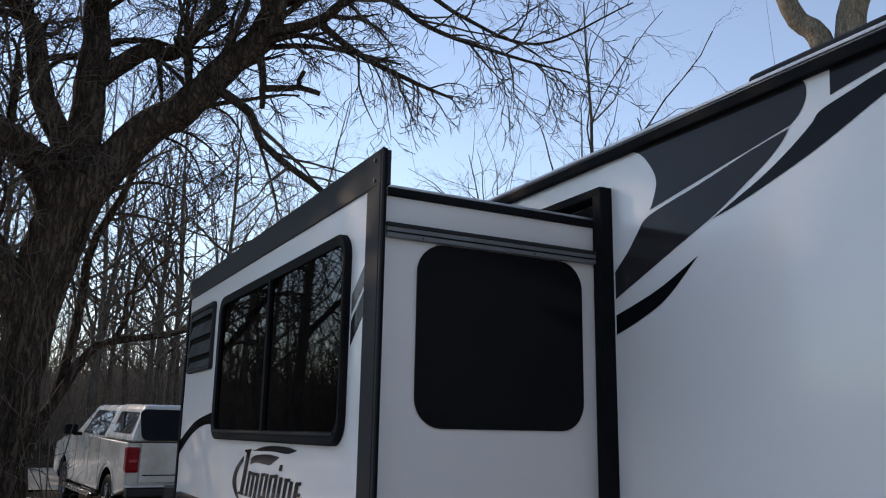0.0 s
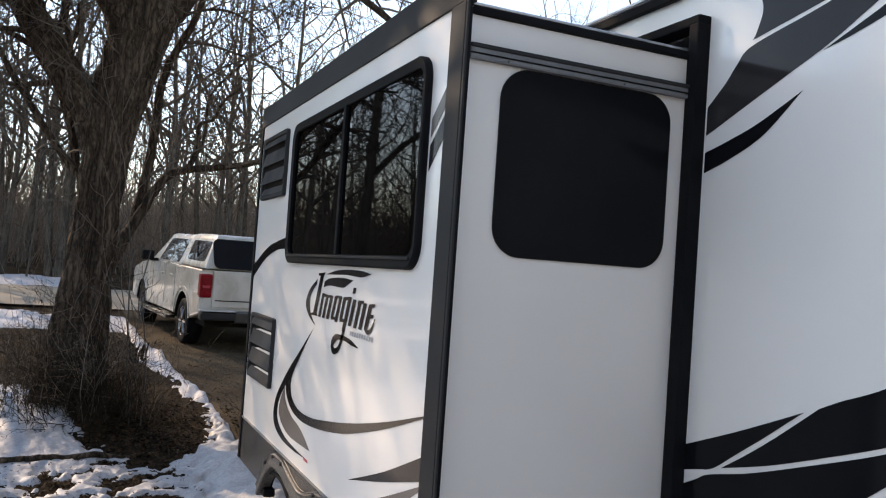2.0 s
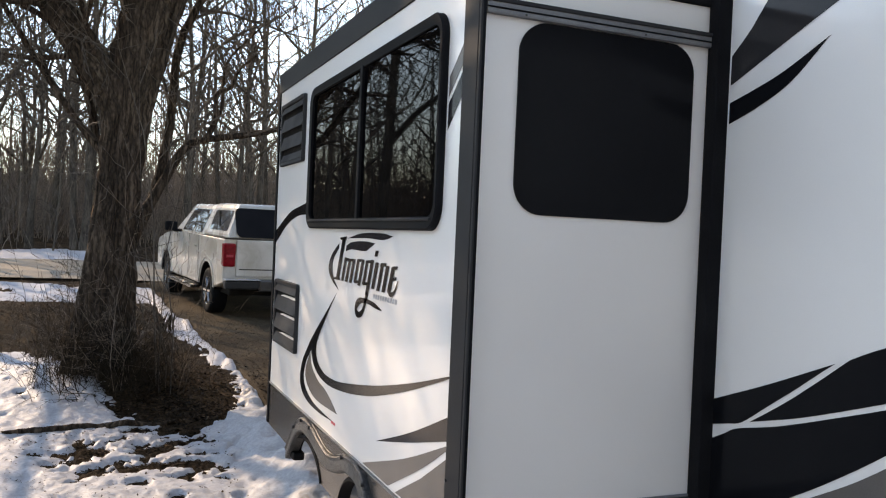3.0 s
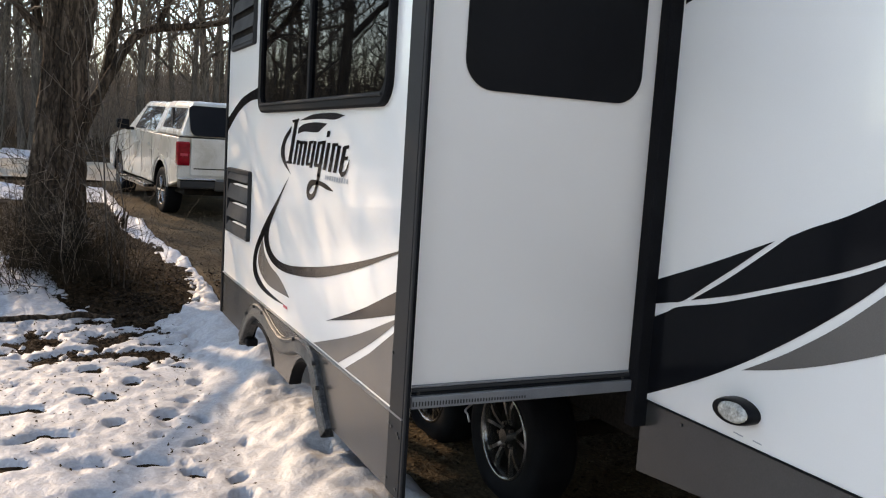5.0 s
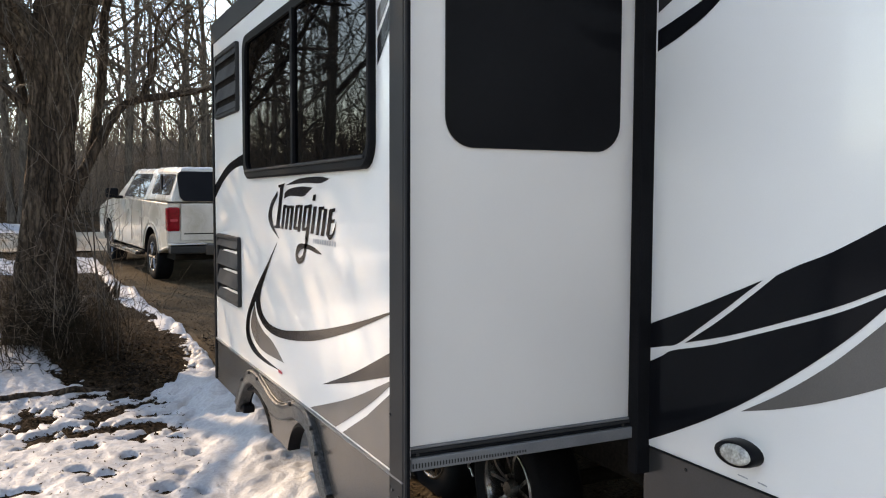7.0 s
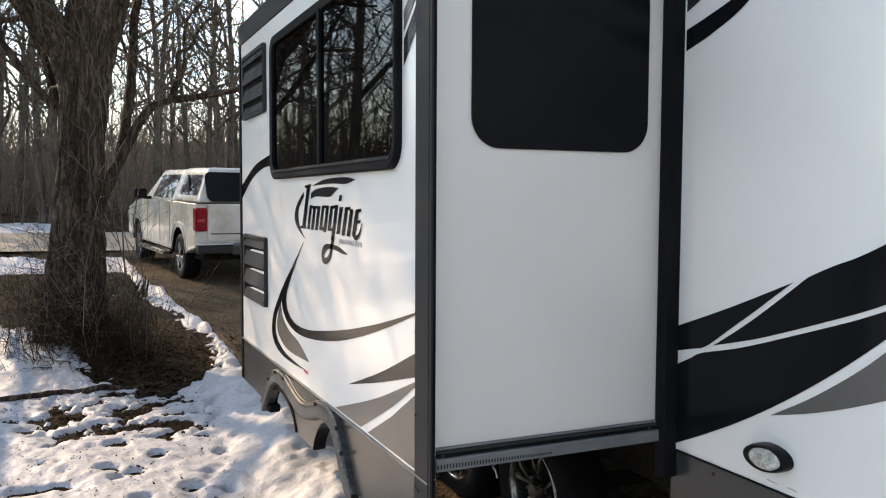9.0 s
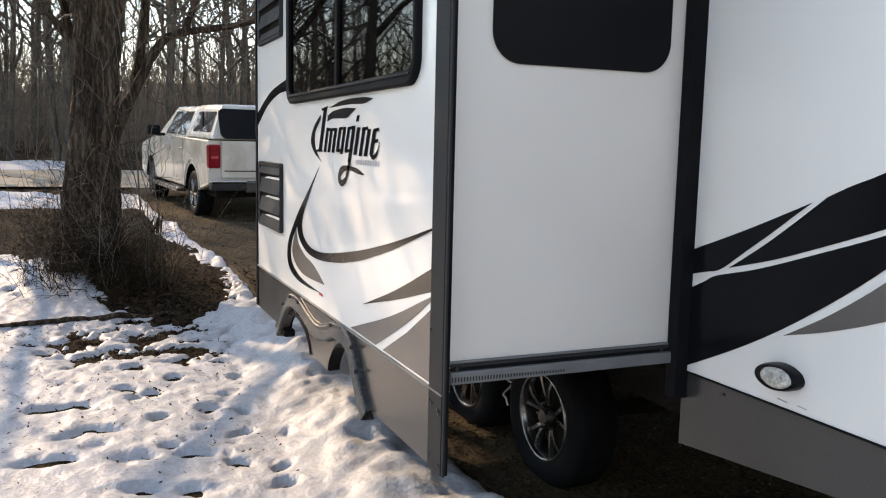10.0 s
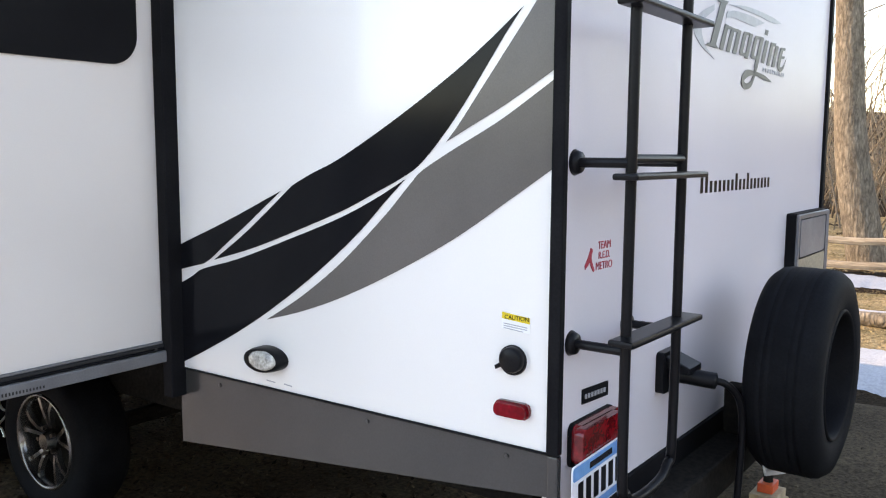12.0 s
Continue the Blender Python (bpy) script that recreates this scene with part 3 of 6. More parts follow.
for y in (-0.24, -0.9, -1.38):
    rv("screw", rod((0.006, y, 0.846), (-0.0, y, 0.846), 0.006, 8), SCREW)

# vinyl swooshes on the side wall, low down: black and grey fields with the white wall showing between them as stripes
rv("swoosh", swoop(on_side, [(-0.05, 1.318), (-0.297, 1.412), (-0.555, 1.519)], [(-0.05, 1.231), (-0.127, 1.25), (-0.194, 1.269), (-0.296, 1.338), (-0.41, 1.416), (-0.485, 1.47), (-0.555, 1.519)], 0.002), VINYL_BLACK, None, "black vinyl swoosh")
rv("swoosh", swoop(on_side, [(-0.23, 1.278), (-0.365, 1.363), (-0.48, 1.444), (-0.606, 1.538)], [(-0.23, 1.278), (-0.385, 1.32), (-0.475, 1.348), (-0.58, 1.384)], 0.002, 24), VINYL_BLACK, None, "black vinyl swoosh")
rv("swoosh", swoop(on_side, [(-0.606, 1.538), (-0.682, 1.573), (-0.807, 1.624), (-1.015, 1.734), (-1.199, 1.844), (-1.315, 1.924), (-1.412, 1.998)], [(-0.58, 1.384), (-0.8, 1.464), (-0.94, 1.526), (-1.03, 1.568), (-1.095, 1.607), (-1.168, 1.68), (-1.236, 1.762), (-1.301, 1.851), (-1.362, 1.936), (-1.412, 1.998)], 0.002, 60), VINYL_BLACK, None, "black vinyl swoosh")
rv("swoosh", swoop(on_side, [(-0.05, 1.182), (-0.12, 1.216), (-0.175, 1.244), (-0.355, 1.292), (-0.58, 1.368), (-0.8, 1.447), (-0.94, 1.51), (-1.045, 1.566)], [(-0.05, 0.899), (-0.189, 0.966), (-0.338, 1.043), (-0.473, 1.121), (-0.59, 1.196), (-0.7, 1.272), (-0.803, 1.35), (-0.89, 1.422), (-0.972, 1.5), (-1.045, 1.566)], 0.002, 60), VINYL_BLACK, None, "black vinyl swoosh")
rv("swoosh", swoop(on_side, [(-0.482, 1.104), (-0.612, 1.179), (-0.713, 1.246), (-0.806, 1.315), (-0.9, 1.396), (-0.99, 1.479), (-1.07, 1.561), (-1.105, 1.592), (-1.204, 1.647), (-1.289, 1.69), (-1.37, 1.734), (-1.506, 1.82)], [(-0.482, 1.104), (-0.64, 1.149), (-0.811, 1.212), (-1.005, 1.301), (-1.211, 1.411), (-1.378, 1.519), (-1.506, 1.604)], 0.0022, 60), VINYL_GREY, None, "warm grey vinyl swoosh")
rv("swoosh", swoop(on_side, [(-1.183, 1.668), (-1.255, 1.705), (-1.369, 1.763), (-1.506, 1.843)], [(-1.183, 1.668), (-1.22, 1.71), (-1.286, 1.795), (-1.364, 1.896), (-1.44, 1.995), (-1.506, 2.09)], 0.0022), VINYL_GREY, None, "warm grey vinyl swoosh")
# and high up, under the roof rail
rv("swoosh", swoop(on_side, [(-0.16, 2.946), (-0.228, 2.91), (-0.284, 2.84), (-0.301, 2.783), (-0.277, 2.716), (-0.262, 2.695)], [(-0.919, 2.946), (-0.934, 2.92), (-0.934, 2.883), (-0.918, 2.851), (-0.895, 2.828), (-0.872, 2.813)], 0.002), VINYL_GLOSS, None, "glossy charcoal vinyl field under the roof rail")
rv("swoosh", swoop(on_side, [(-0.066, 2.5), (-0.15, 2.574), (-0.199, 2.629), (-0.261, 2.676), (-0.509, 2.729), (-0.702, 2.774), (-0.866, 2.805)], [(-0.066, 2.4), (-0.184, 2.45), (-0.379, 2.533), (-0.562, 2.61), (-0.695, 2.68), (-0.786, 2.731), (-0.841, 2.774), (-0.866, 2.805)], 0.002, 48), VINYL_GLOSS, None, "glossy charcoal vinyl wedge")
rv("swoosh", swoop(on_side, [(-0.554, 2.599), (-0.646, 2.637), (-0.761, 2.686), (-0.869, 2.744), (-0.951, 2.799), (-0.976, 2.823), (-1.083, 2.849), (-1.181, 2.87), (-1.506, 2.922)], [(-0.554, 2.599), (-0.645, 2.619), (-0.78, 2.658), (-0.943, 2.711), (-1.056, 2.756), (-1.174, 2.804), (-1.35, 2.855), (-1.506, 2.88)], 0.002, 48), VINYL_BLACK, None, "black vinyl swoosh")
rv("swoosh", swoop(on_side, [(-1.018, 2.946), (-1.25, 2.946), (-1.506, 2.947)], [(-1.012, 2.857), (-1.067, 2.868), (-1.183, 2.888), (-1.42, 2.928), (-1.506, 2.944)], 0.002), VINYL_DARK, None, "charcoal vinyl swoosh")
rv("swoosh", swoop(on_side, [(-0.481, 2.488), (-0.304, 2.41), (-0.16, 2.365), (-0.066, 2.34)], [(-0.481, 2.488), (-0.332, 2.37), (-0.19, 2.307), (-0.066, 2.268)], 0.002), VINYL_BLACK, None, "black vinyl swoosh")

# fittings on the side wall
lamp = thing("porch_lamp", "oval clear-lens lamp in a black housing on the trailer wall", "lamp")


def oval(plane, cu, cv, ru, rv_, o0, o1, slope=0.8, n=28):
    bm = bmesh.new()
    rings = []
    for o, s in ((o0, 1.0), (o0 + (o1 - o0) * 0.55, 1.0), (o0 + (o1 - o0) * 0.9, (1 + slope) / 2), (o1, slope)):
        rings.append([bm.verts.new(plane(cu + ru * s * math.cos(2 * math.pi * k / n), cv + rv_ * s * math.sin(2 * math.pi * k / n), o)) for k in range(n)])
    for a, b in zip(rings, rings[1:]):
        for k in range(n):
            bm.faces.new((a[k], a[(k + 1) % n], b[(k + 1) % n], b[k]))
    bm.faces.new(rings[-1])
    return bm


part("housing", oval(on_side, -0.496, 0.98, 0.08, 0.041, 0.0, 0.055, 0.84), GLOSS_BLACK, lamp, smooth=True)
part("lens", oval(on_side, -0.512, 0.984, 0.058, 0.031, 0.05, 0.067, 0.7), CLEAR_LENS, lamp, "ribbed clear lens", smooth=True)
for k, (u, w) in enumerate(((-0.475, 0.04), (-0.555, 0.035))):
    rv("lettering", sheet(on_side, [(u, 0.905), (u - w, 0.903), (u - w, 0.8995), (u, 0.9015)], 0.0015), GREY_INK, None, "tiny unreadable print")
cap = thing("filler_cap", "round black filler cap on the trailer wall", "cap")
part("flange", oval(on_side, -1.398, 1.108, 0.04, 0.04, 0, 0.01, 0.95), GLOSS_BLACK, cap, smooth=True)
part("cover", oval(on_side, -1.402, 1.112, 0.034, 0.034, 0.009, 0.03, 0.85), GLOSS_BLACK, cap, smooth=True)
part("tab", sheet(on_side, [(-1.362, 1.098), (-1.35, 1.09), (-1.354, 1.08), (-1.368, 1.088)], 0.016, 0.008), GLOSS_BLACK, cap)
mk = thing("marker_lamp", "red side marker lamp on the trailer wall", "lamp")
part("base", sheet(on_side, rounded(-1.452, -1.35, 0.957, 1.0, 0.016), 0.012, 0.012), RED_DEEP, mk)
part("lens", sheet(on_side, rounded(-1.448, -1.354, 0.961, 0.996, 0.014), 0.026, 0.014), RED_LENS, mk, "ribbed red lens")
sticker = thing("caution_sticker", "small white sticker with a yellow caution band", "sticker")
part("backing", sheet(on_side, [(-1.362, 1.232), (-1.446, 1.224), (-1.446, 1.182), (-1.362, 1.188)], 0.0012), VINYL_WHITE, sticker)
part("header", sheet(on_side, [(-1.363, 1.231), (-1.445, 1.223), (-1.445, 1.207), (-1.363, 1.214)], 0.0022), YELLOW_INK, sticker, "yellow header")
SIDE_TEXT = Matrix(((0, 0, -1, 0), (-1, 0, 0, 0), (0, 1, 0, 0), (0, 0, 0, 1)))
words("lettering", "CAUTION", 0.016, Matrix.Translation((-0.0026, -1.407, 1.2135)) @ SIDE_TEXT, BLACK_TRIM, sticker)
for k in range(3):
    z = 1.203 - 0.006 * k
    part("lettering", sheet(on_side, [(-1.368, z), (-1.438 + 0.012 * (k == 2), z - 0.005), (-1.438 + 0.012 * (k == 2), z - 0.0075), (-1.368, z - 0.0025)], 0.002), GREY_INK, sticker)

# jamb: the black flange round the slide-out's opening
rv("jamb", box((-0.055, -0.056, 0.78), (0.03, -0.006, 2.8), 0.006), BLACK_TRIM, None, "black flange round the slide-out opening")
rv("jamb", box((-0.055, -0.056, 2.795), (0.03, 2.98, 2.83), 0.008), BLACK_TRIM)
rv("jamb", box((-0.055, 2.955, 0.78), (0.03, 3.0, 2.8), 0.006), BLACK_TRIM)

# ---- slide-out ----
slide = rv("slide_out", box((-0.905, 0.004, 0.92), (0.3, 2.9, 2.69)), SHELL, None, "extended slide-out room")


def so(name, bm, material, label="", smooth=False):
    return part(name, bm, material, slide, label, smooth)


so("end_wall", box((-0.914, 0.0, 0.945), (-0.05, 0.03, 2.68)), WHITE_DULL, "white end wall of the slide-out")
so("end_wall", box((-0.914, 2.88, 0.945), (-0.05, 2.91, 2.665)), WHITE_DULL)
so("slide_roof", box((-0.93, -0.014, 2.676), (-0.03, 2.92, 2.705), 0.008), BLACK_TRIM, "black-edged slide-out roof")
so("slide_roof", box((-0.92, -0.004, 2.705), (-0.03, 2.9, 2.716), 0.004), ALUMINIUM)
so("wiper_strip", box((-0.914, -0.022, 2.532), (-0.05, 0.0, 2.575), 0.006), STRIP, "grey ribbed weather strip")
so("wiper_strip", box((-0.914, -0.028, 2.568), (-0.05, 0.0, 2.582), 0.004), DARK_PAINT)
so("wiper_strip", box((-0.914, -0.026, 2.548), (-0.05, -0.02, 2.553), 0.002), BLACK_TRIM)
for x in (-0.78, -0.33):
    so("screw", rod((x, -0.0225, 2.54), (x, -0.0245, 2.54), 0.004, 6), SCREW)
so("wiper_strip", box((-0.916, -0.03, 0.907), (-0.05, 0.01, 0.948), 0.005), STRIP, "grey ribbed weather strip")
so("wiper_strip", box((-0.916, -0.02, 0.9485), (-0.05, 0.0, 0.957), 0.003), BLACK_TRIM, "black rubber bulb seal")
so("wiper_strip", box((-0.916, -0.016, 0.958), (-0.05, 0.0, 0.97), 0.003), DARK_PAINT, "dark aluminium edge strip")
so("wiper_strip", box((-0.916, -0.012, 0.9705), (-0.05, 0.0, 0.979), 0.003), STRIP)
ribs = bmesh.new()
for k in range(40):
    x = -0.912 + 0.0105 * k
    box((x, -0.0318, 0.917), (x + 0.0045, -0.029, 0.932 - 0.008 * k / 40), 0, ribs)
so("ribbing", ribs, GREY_PAINT)
so("screw", rod((-0.09, -0.018, 0.956), (-0.09, -0.022, 0.956), 0.006, 8), SCREW)
so("screw", rod((-0.89, -0.018, 0.956), (-0.89, -0.022, 0.956), 0.006, 8), SCREW)

# end window: frameless dark glass with round corners
so("window", sheet(on_end, rounded(-0.789, -0.112, 1.92, 2.53, 0.1, 10), 0.007, 0.007), GLASS_SOFT, "frameless black tinted window")

# fascia: the long outer panel, standing proud of the box all round
so("fascia", box((-0.944, -0.02, 0.88), (-0.915, 2.93, 2.705)), WHITE, "white outer panel of the slide-out")
so("top_band", box((-0.952, -0.046, 2.7), (-0.914, 2.95, 2.82), 0.003), DARK_PAINT, "grey metal band along the top")
so("corner_trim", box((-0.953, -0.046, 0.884), (-0.944, 0.06, 2.699), 0.002), DARK_PAINT, "grey metal corner trim")
so("corner_trim", box((-0.9535, -0.046, 0.62), (-0.944, 0.06, 0.881), 0.002), DARK_PAINT)
so("corner_trim", box((-0.951, -0.06, 0.62), (-0.943, -0.0465, 2.822), 0.002), DARK_PAINT)
so("corner_seal", box((-0.9425, -0.052, 0.62), (-0.929, -0.02, 2.822), 0.003), BLACK_TRIM, "black edge seal")
so("corner_trim", box((-0.952, 2.91, 0.62), (-0.914, 2.952, 2.699), 0.003), BLACK_TRIM)
so("trim_line", box((-0.9555, -0.045, 0.879), (-0.944, 2.9, 0.885), 0.001), STRIP, "grey trim line")
for y, z in ((-0.02, 0.83), (0.05, 0.845), (0.03, 0.838), (0.05, 0.66), (-0.03, 0.65), (0.05, 1.075), (-0.03, 0.82)):
    so("screw", rod((-0.953, y, z), (-0.9575, y, z), 0.005, 8), SCREW)
so("screw", rod((-0.952, 0.0, 2.79), (-0.957, 0.0, 2.79), 0.007, 8), SCREW)
so("screw", rod((-0.952, 0.0, 2.72), (-0.957, 0.0, 2.72), 0.007, 8), SCREW)


def arch(y, lo=0.615):
    """Lower edge of the skirt: two wheel openings."""
    z = lo
    for c, w, top in ((1.9, 0.32, 0.765), (1.0, 0.27, 0.8)):
        q = 1 - abs((y - c) / w) ** 2.2
        if q > 0:
            z = max(z, lo + (top - lo) * q ** 0.62)
    return z


ys = [0.06 + (2.91 - 0.06) * k / 120 for k in range(121)]
so("skirt", sheet(on_face, [(y, 0.88) for y in ys] + [(y, arch(y)) for y in ys[::-1]], 0.0, 0.014), GREY_PAINT, "grey metal skirt with two wheel openings")


def moulding(shape, n=110):
    """One strip that rides over both wheel openings; shape: (down, out) across it."""
    run = even([(2.3, 0.615), (2.22, 0.69), (2.156, 0.75), (2.06, 0.817), (1.94, 0.86), (1.77, 0.862), (1.59, 0.828), (1.432, 0.806), (1.283, 0.826), (1.144, 0.868), (1.04, 0.878), (0.956, 0.875), (0.875, 0.845), (0.8, 0.768), (0.733, 0.682), (0.66, 0.615)], n)
    bm = bmesh.new()
    rows = []
    for k, p in enumerate(run):
        d = (run[min(k + 1, n)] - run[max(k - 1, 0)]).normalized()
        q = Vector((d.y, -d.x, 0))
        q = q if q.y < 0 else -q
        rows.append([bm.verts.new(on_face(p.x + q.x * w, p.y + q.y * w, o)) for w, o in shape])
    for a, b in zip(rows, rows[1:]):
        for i in range(len(shape) - 1):
            bm.faces.new((a[i], a[i + 1], b[i + 1], b[i]))
    return bm


PLASTIC = surface("dull_plastic_moulding", (0.02, 0.0195, 0.019), (0.085, 0.083, 0.08), 55, 190, (0.35, 0.5), bump=0.7, fine_amount=0.5, dist=0.006, spec=0.35)
so("fender_moulding", moulding(((-0.004, 0.0), (-0.003, 0.02), (0.003, 0.027), (0.018, 0.022), (0.06, 0.03), (0.068, 0.026), (0.072, 0.004), (0.072, -0.03))), PLASTIC, "grey speckled moulded fender over two wheels")
for c, w in ((1.9, 0.32), (1.0, 0.27)):
    bm = bmesh.new()
    rows = []
    for k in range(41):
        y = c + w * (1 - 2 * k / 40) * 0.985
        z = arch(y)
        rows.append([bm.verts.new(on_face(y, z - d, o)) for d, o in ((0.0, 0.004), (0.016, 0.008), (0.02, -0.02), (0.018, -0.05), (0.0, -0.05))])
    for a, b in zip(rows, rows[1:]):
        for i in range(4):
            bm.faces.new((a[i], a[i + 1], b[i + 1], b[i]))
    so("fender_lip", bm, BLACK_TRIM, "black inner lip of a wheel opening")
so("fender_lip", box((-0.955, 2.14, 0.578), (-0.89, 2.3, 0.622), 0.014), BLACK_TRIM, "black hanging end of the lip")
so("fender_panel", sheet(on_face, [(1.75, 0.868), (1.59, 0.832), (1.432, 0.81), (1.283, 0.83), (1.15, 0.873), (1.4, 0.876)], 0.008, 0.006), GREY_PAINT)
so("trim_line", pipe([on_face(u, v, 0.012) for u, v in ((1.76, 0.872), (1.66, 0.853), (1.55, 0.828), (1.432, 0.816), (1.32, 0.826), (1.2, 0.86), (1.14, 0.876))], 0.0018, 6), STRIP, "bright bead along the fender")
for y, z in ((0.845, 0.83), (0.78, 0.745), (1.15, 0.86), (1.75, 0.853), (1.93, 0.85), (2.1, 0.78)):
    so("screw", rod(on_face(y, z, 0.02), on_face(y, z, 0.036), 0.009, 8), SCREW)

# long window with a frame and a sliding pane
W_OUT = rounded(0.195, 2.03, 1.857, 2.592, 0.09, 9)
so("window_frame", ring(on_face, W_OUT, rounded(0.225, 1.985, 1.905, 2.55, 0.055, 9), 0.0, 0.026), BLACK_TRIM, "black window frame")
so("pane", sheet(on_face, rounded(0.222, 1.1, 1.9, 2.552, 0.05, 7), 0.014, 0.01), GLASS, "black tinted pane mirroring bare trees")
so("pane", sheet(on_face, rounded(1.1, 1.987, 1.9, 2.552, 0.05, 7), 0.009, 0.008), GLASS, "black tinted pane mirroring bare trees")
so("mullion", box((-0.971, 1.085, 1.893), (-0.945, 1.118, 2.556), 0.004), BLACK_TRIM)
so("sill", box((-0.975, 0.24, 1.89), (-0.945, 1.97, 1.901), 0.003), DARK_PAINT, "grey sill edge")


def vent(v0, v1, slots, sunlit_slip=False):
    so("vent", ring(on_face, rounded(2.2, 2.8, v0, v1, 0.02, 3), rounded(2.225, 2.775, v0 + 0.022, v1 - 0.022, 0.01, 3), 0.0, 0.022), DARK_PAINT, "grey louvred vent")
    so("vent_back", box((-0.9455, 2.22, v0 + 0.02), (-0.944, 2.78, v1 - 0.02)), SHELL)
    step = (v1 - v0 - 0.05) / slots
    for k in range(slots + 1):
        z = v0 + 0.025 + step * k
        bm = bmesh.new()
        lo, hi = (z - step * 0.37, z + step * 0.37)
        lo, hi = max(lo, v0 + 0.02), min(hi, v1 - 0.02)
        vs = [bm.verts.new(on_face(y, q, o)) for y in (2.225, 2.775) for q, o in ((lo, 0.024), (hi, 0.006), (hi, 0.001), (lo, 0.02))]
        for f in ((0, 1, 5, 4), (1, 2, 6, 5), (2, 3, 7, 6), (3, 0, 4, 7), (0, 1, 2, 3), (4, 5, 6, 7)):
            bm.faces.new([vs[i] for i in f])
        so("louvre", bm, LOUVRE)
        # pale tapered slips in the slots stand in for sunlight falling inside
        if sunlit_slip and k < slots:
            so("sunlit_slip", sheet(on_face, [(2.23, hi - 0.002), (2.7, hi - 0.002), (2.58, hi + 0.011), (2.23, hi + 0.015)], 0.006, 0.002), WHITE_DULL, "pale slip standing in for sunlight inside the vent")


vent(2.228, 2.604, 3)
vent(1.155, 1.542, 3, True)

# graphics on the slide-out
so("swoosh", swoop(on_face, [(2.035, 2.0), (2.3, 1.975), (2.55, 1.94), (2.9, 1.84)], [(2.035, 1.93), (2.3, 1.925), (2.6, 1.87), (2.9, 1.76)], 0.002), VINYL_BLACK, "black vinyl swoosh")
so("swoosh", sheet(on_face, [(0.177, 2.361), (0.062, 2.46), (0.062, 2.395), (0.177, 2.297)], 0.002), VINYL_GREY, "grey vinyl stripe")
so("swoosh", sheet(on_face, [(0.177, 2.272), (0.062, 2.372), (0.062, 2.295), (0.177, 2.188)], 0.002), VINYL_DARK, "charcoal vinyl stripe")
so("swoosh", swoop(on_face, [(1.434, 1.556), (1.63, 1.438), (1.813, 1.33), (1.948, 1.238), (2.07, 1.134), (2.1, 1.04), (2.04, 0.983), (1.885, 0.95), (1.649, 0.945), (1.41, 0.957)], [(1.434, 1.556), (1.577, 1.451), (1.732, 1.344), (1.873, 1.231), (1.986, 1.144), (2.02, 1.063), (1.96, 1.01), (1.8, 0.973), (1.6, 0.961), (1.41, 0.957)], 0.002, 48), VINYL_BLACK, "black vinyl crescent")
so("swoosh", swoop(on_face, [(1.56, 1.461), (1.66, 1.38), (1.75, 1.3), (1.777, 1.24), (1.73, 1.187), (1.596, 1.152), (1.388, 1.153), (1.155, 1.181), (0.795, 1.238), (0.407, 1.317), (0.065, 1.4)], [(1.56, 1.461), (1.72, 1.36), (1.83, 1.286), (1.873, 1.231), (1.813, 1.164), (1.673, 1.12), (1.468, 1.11), (1.18, 1.134), (0.906, 1.175), (0.688, 1.221), (0.406, 1.292), (0.065, 1.392)], 0.003, 60), VINYL_BLACK, "black vinyl crescent")
so("swoosh", swoop(on_face, [(1.898, 1.214), (1.974, 1.131), (1.98, 1.07), (1.885, 1.02), (1.706, 0.995), (1.346, 1.005)], [(1.898, 1.214), (1.85, 1.146), (1.72, 1.098), (1.58, 1.078), (1.47, 1.05), (1.346, 1.005)], 0.0015, 30), VINYL_GREY, "grey vinyl crescent")
so("swoosh", swoop(on_face, [(0.775, 1.022), (0.4, 1.143), (0.062, 1.272)], [(0.775, 1.022), (0.398, 1.108), (0.062, 1.194)], 0.002), VINYL_DARK, "charcoal vinyl wedge")
so("swoosh", swoop(on_face, [(0.937, 0.893), (0.455, 1.036), (0.062, 1.18)], [(0.61, 0.893), (0.283, 1.046), (0.062, 1.166)], 0.002), VINYL_GREY, "warm grey vinyl wedge")
so("swoosh", sheet(on_face, [(0.53, 0.893), (0.281, 1.014), (0.062, 1.14), (0.062, 0.893)], 0.002), VINYL_GREY, "warm grey vinyl wedge")
so("label", sheet(on_face, [(1.44, 0.958), (1.37, 0.958), (1.37, 0.945), (1.44, 0.945)], 0.002), RED_INK, "tiny red label")


def ribbon(plane, pts, wide, lift, n=40):
    """A flat stroke along a smooth line; wide: its width at even steps from end to end."""
    line = even(pts, n)
    a, b = [], []
    for k, p in enumerate(line):
        d = (line[min(k + 1, n)] - line[max(k - 1, 0)]).normalized()
        t = k / n * (len(wide) - 1)
        i = min(len(wide) - 2, int(t))
        w = (wide[i] + (wide[i + 1] - wide[i]) * (t - i)) / 2
        a.append((p.x - d.y * w, p.y + d.x * w))
        b.append((p.x + d.y * w, p.y - d.x * w))
    bm = bmesh.new()
    rows = [[bm.verts.new(plane(q[0], q[1], o)) for q, o in ((u, lift), (v, lift), (v, lift - 0.001), (u, lift - 0.001))] for u, v in zip(a, b)]
    for r, q in zip(rows, rows[1:]):
        for i in range(4):
            bm.faces.new((r[i], r[(i + 1) % 4], q[(i + 1) % 4], q[i]))
    return bm


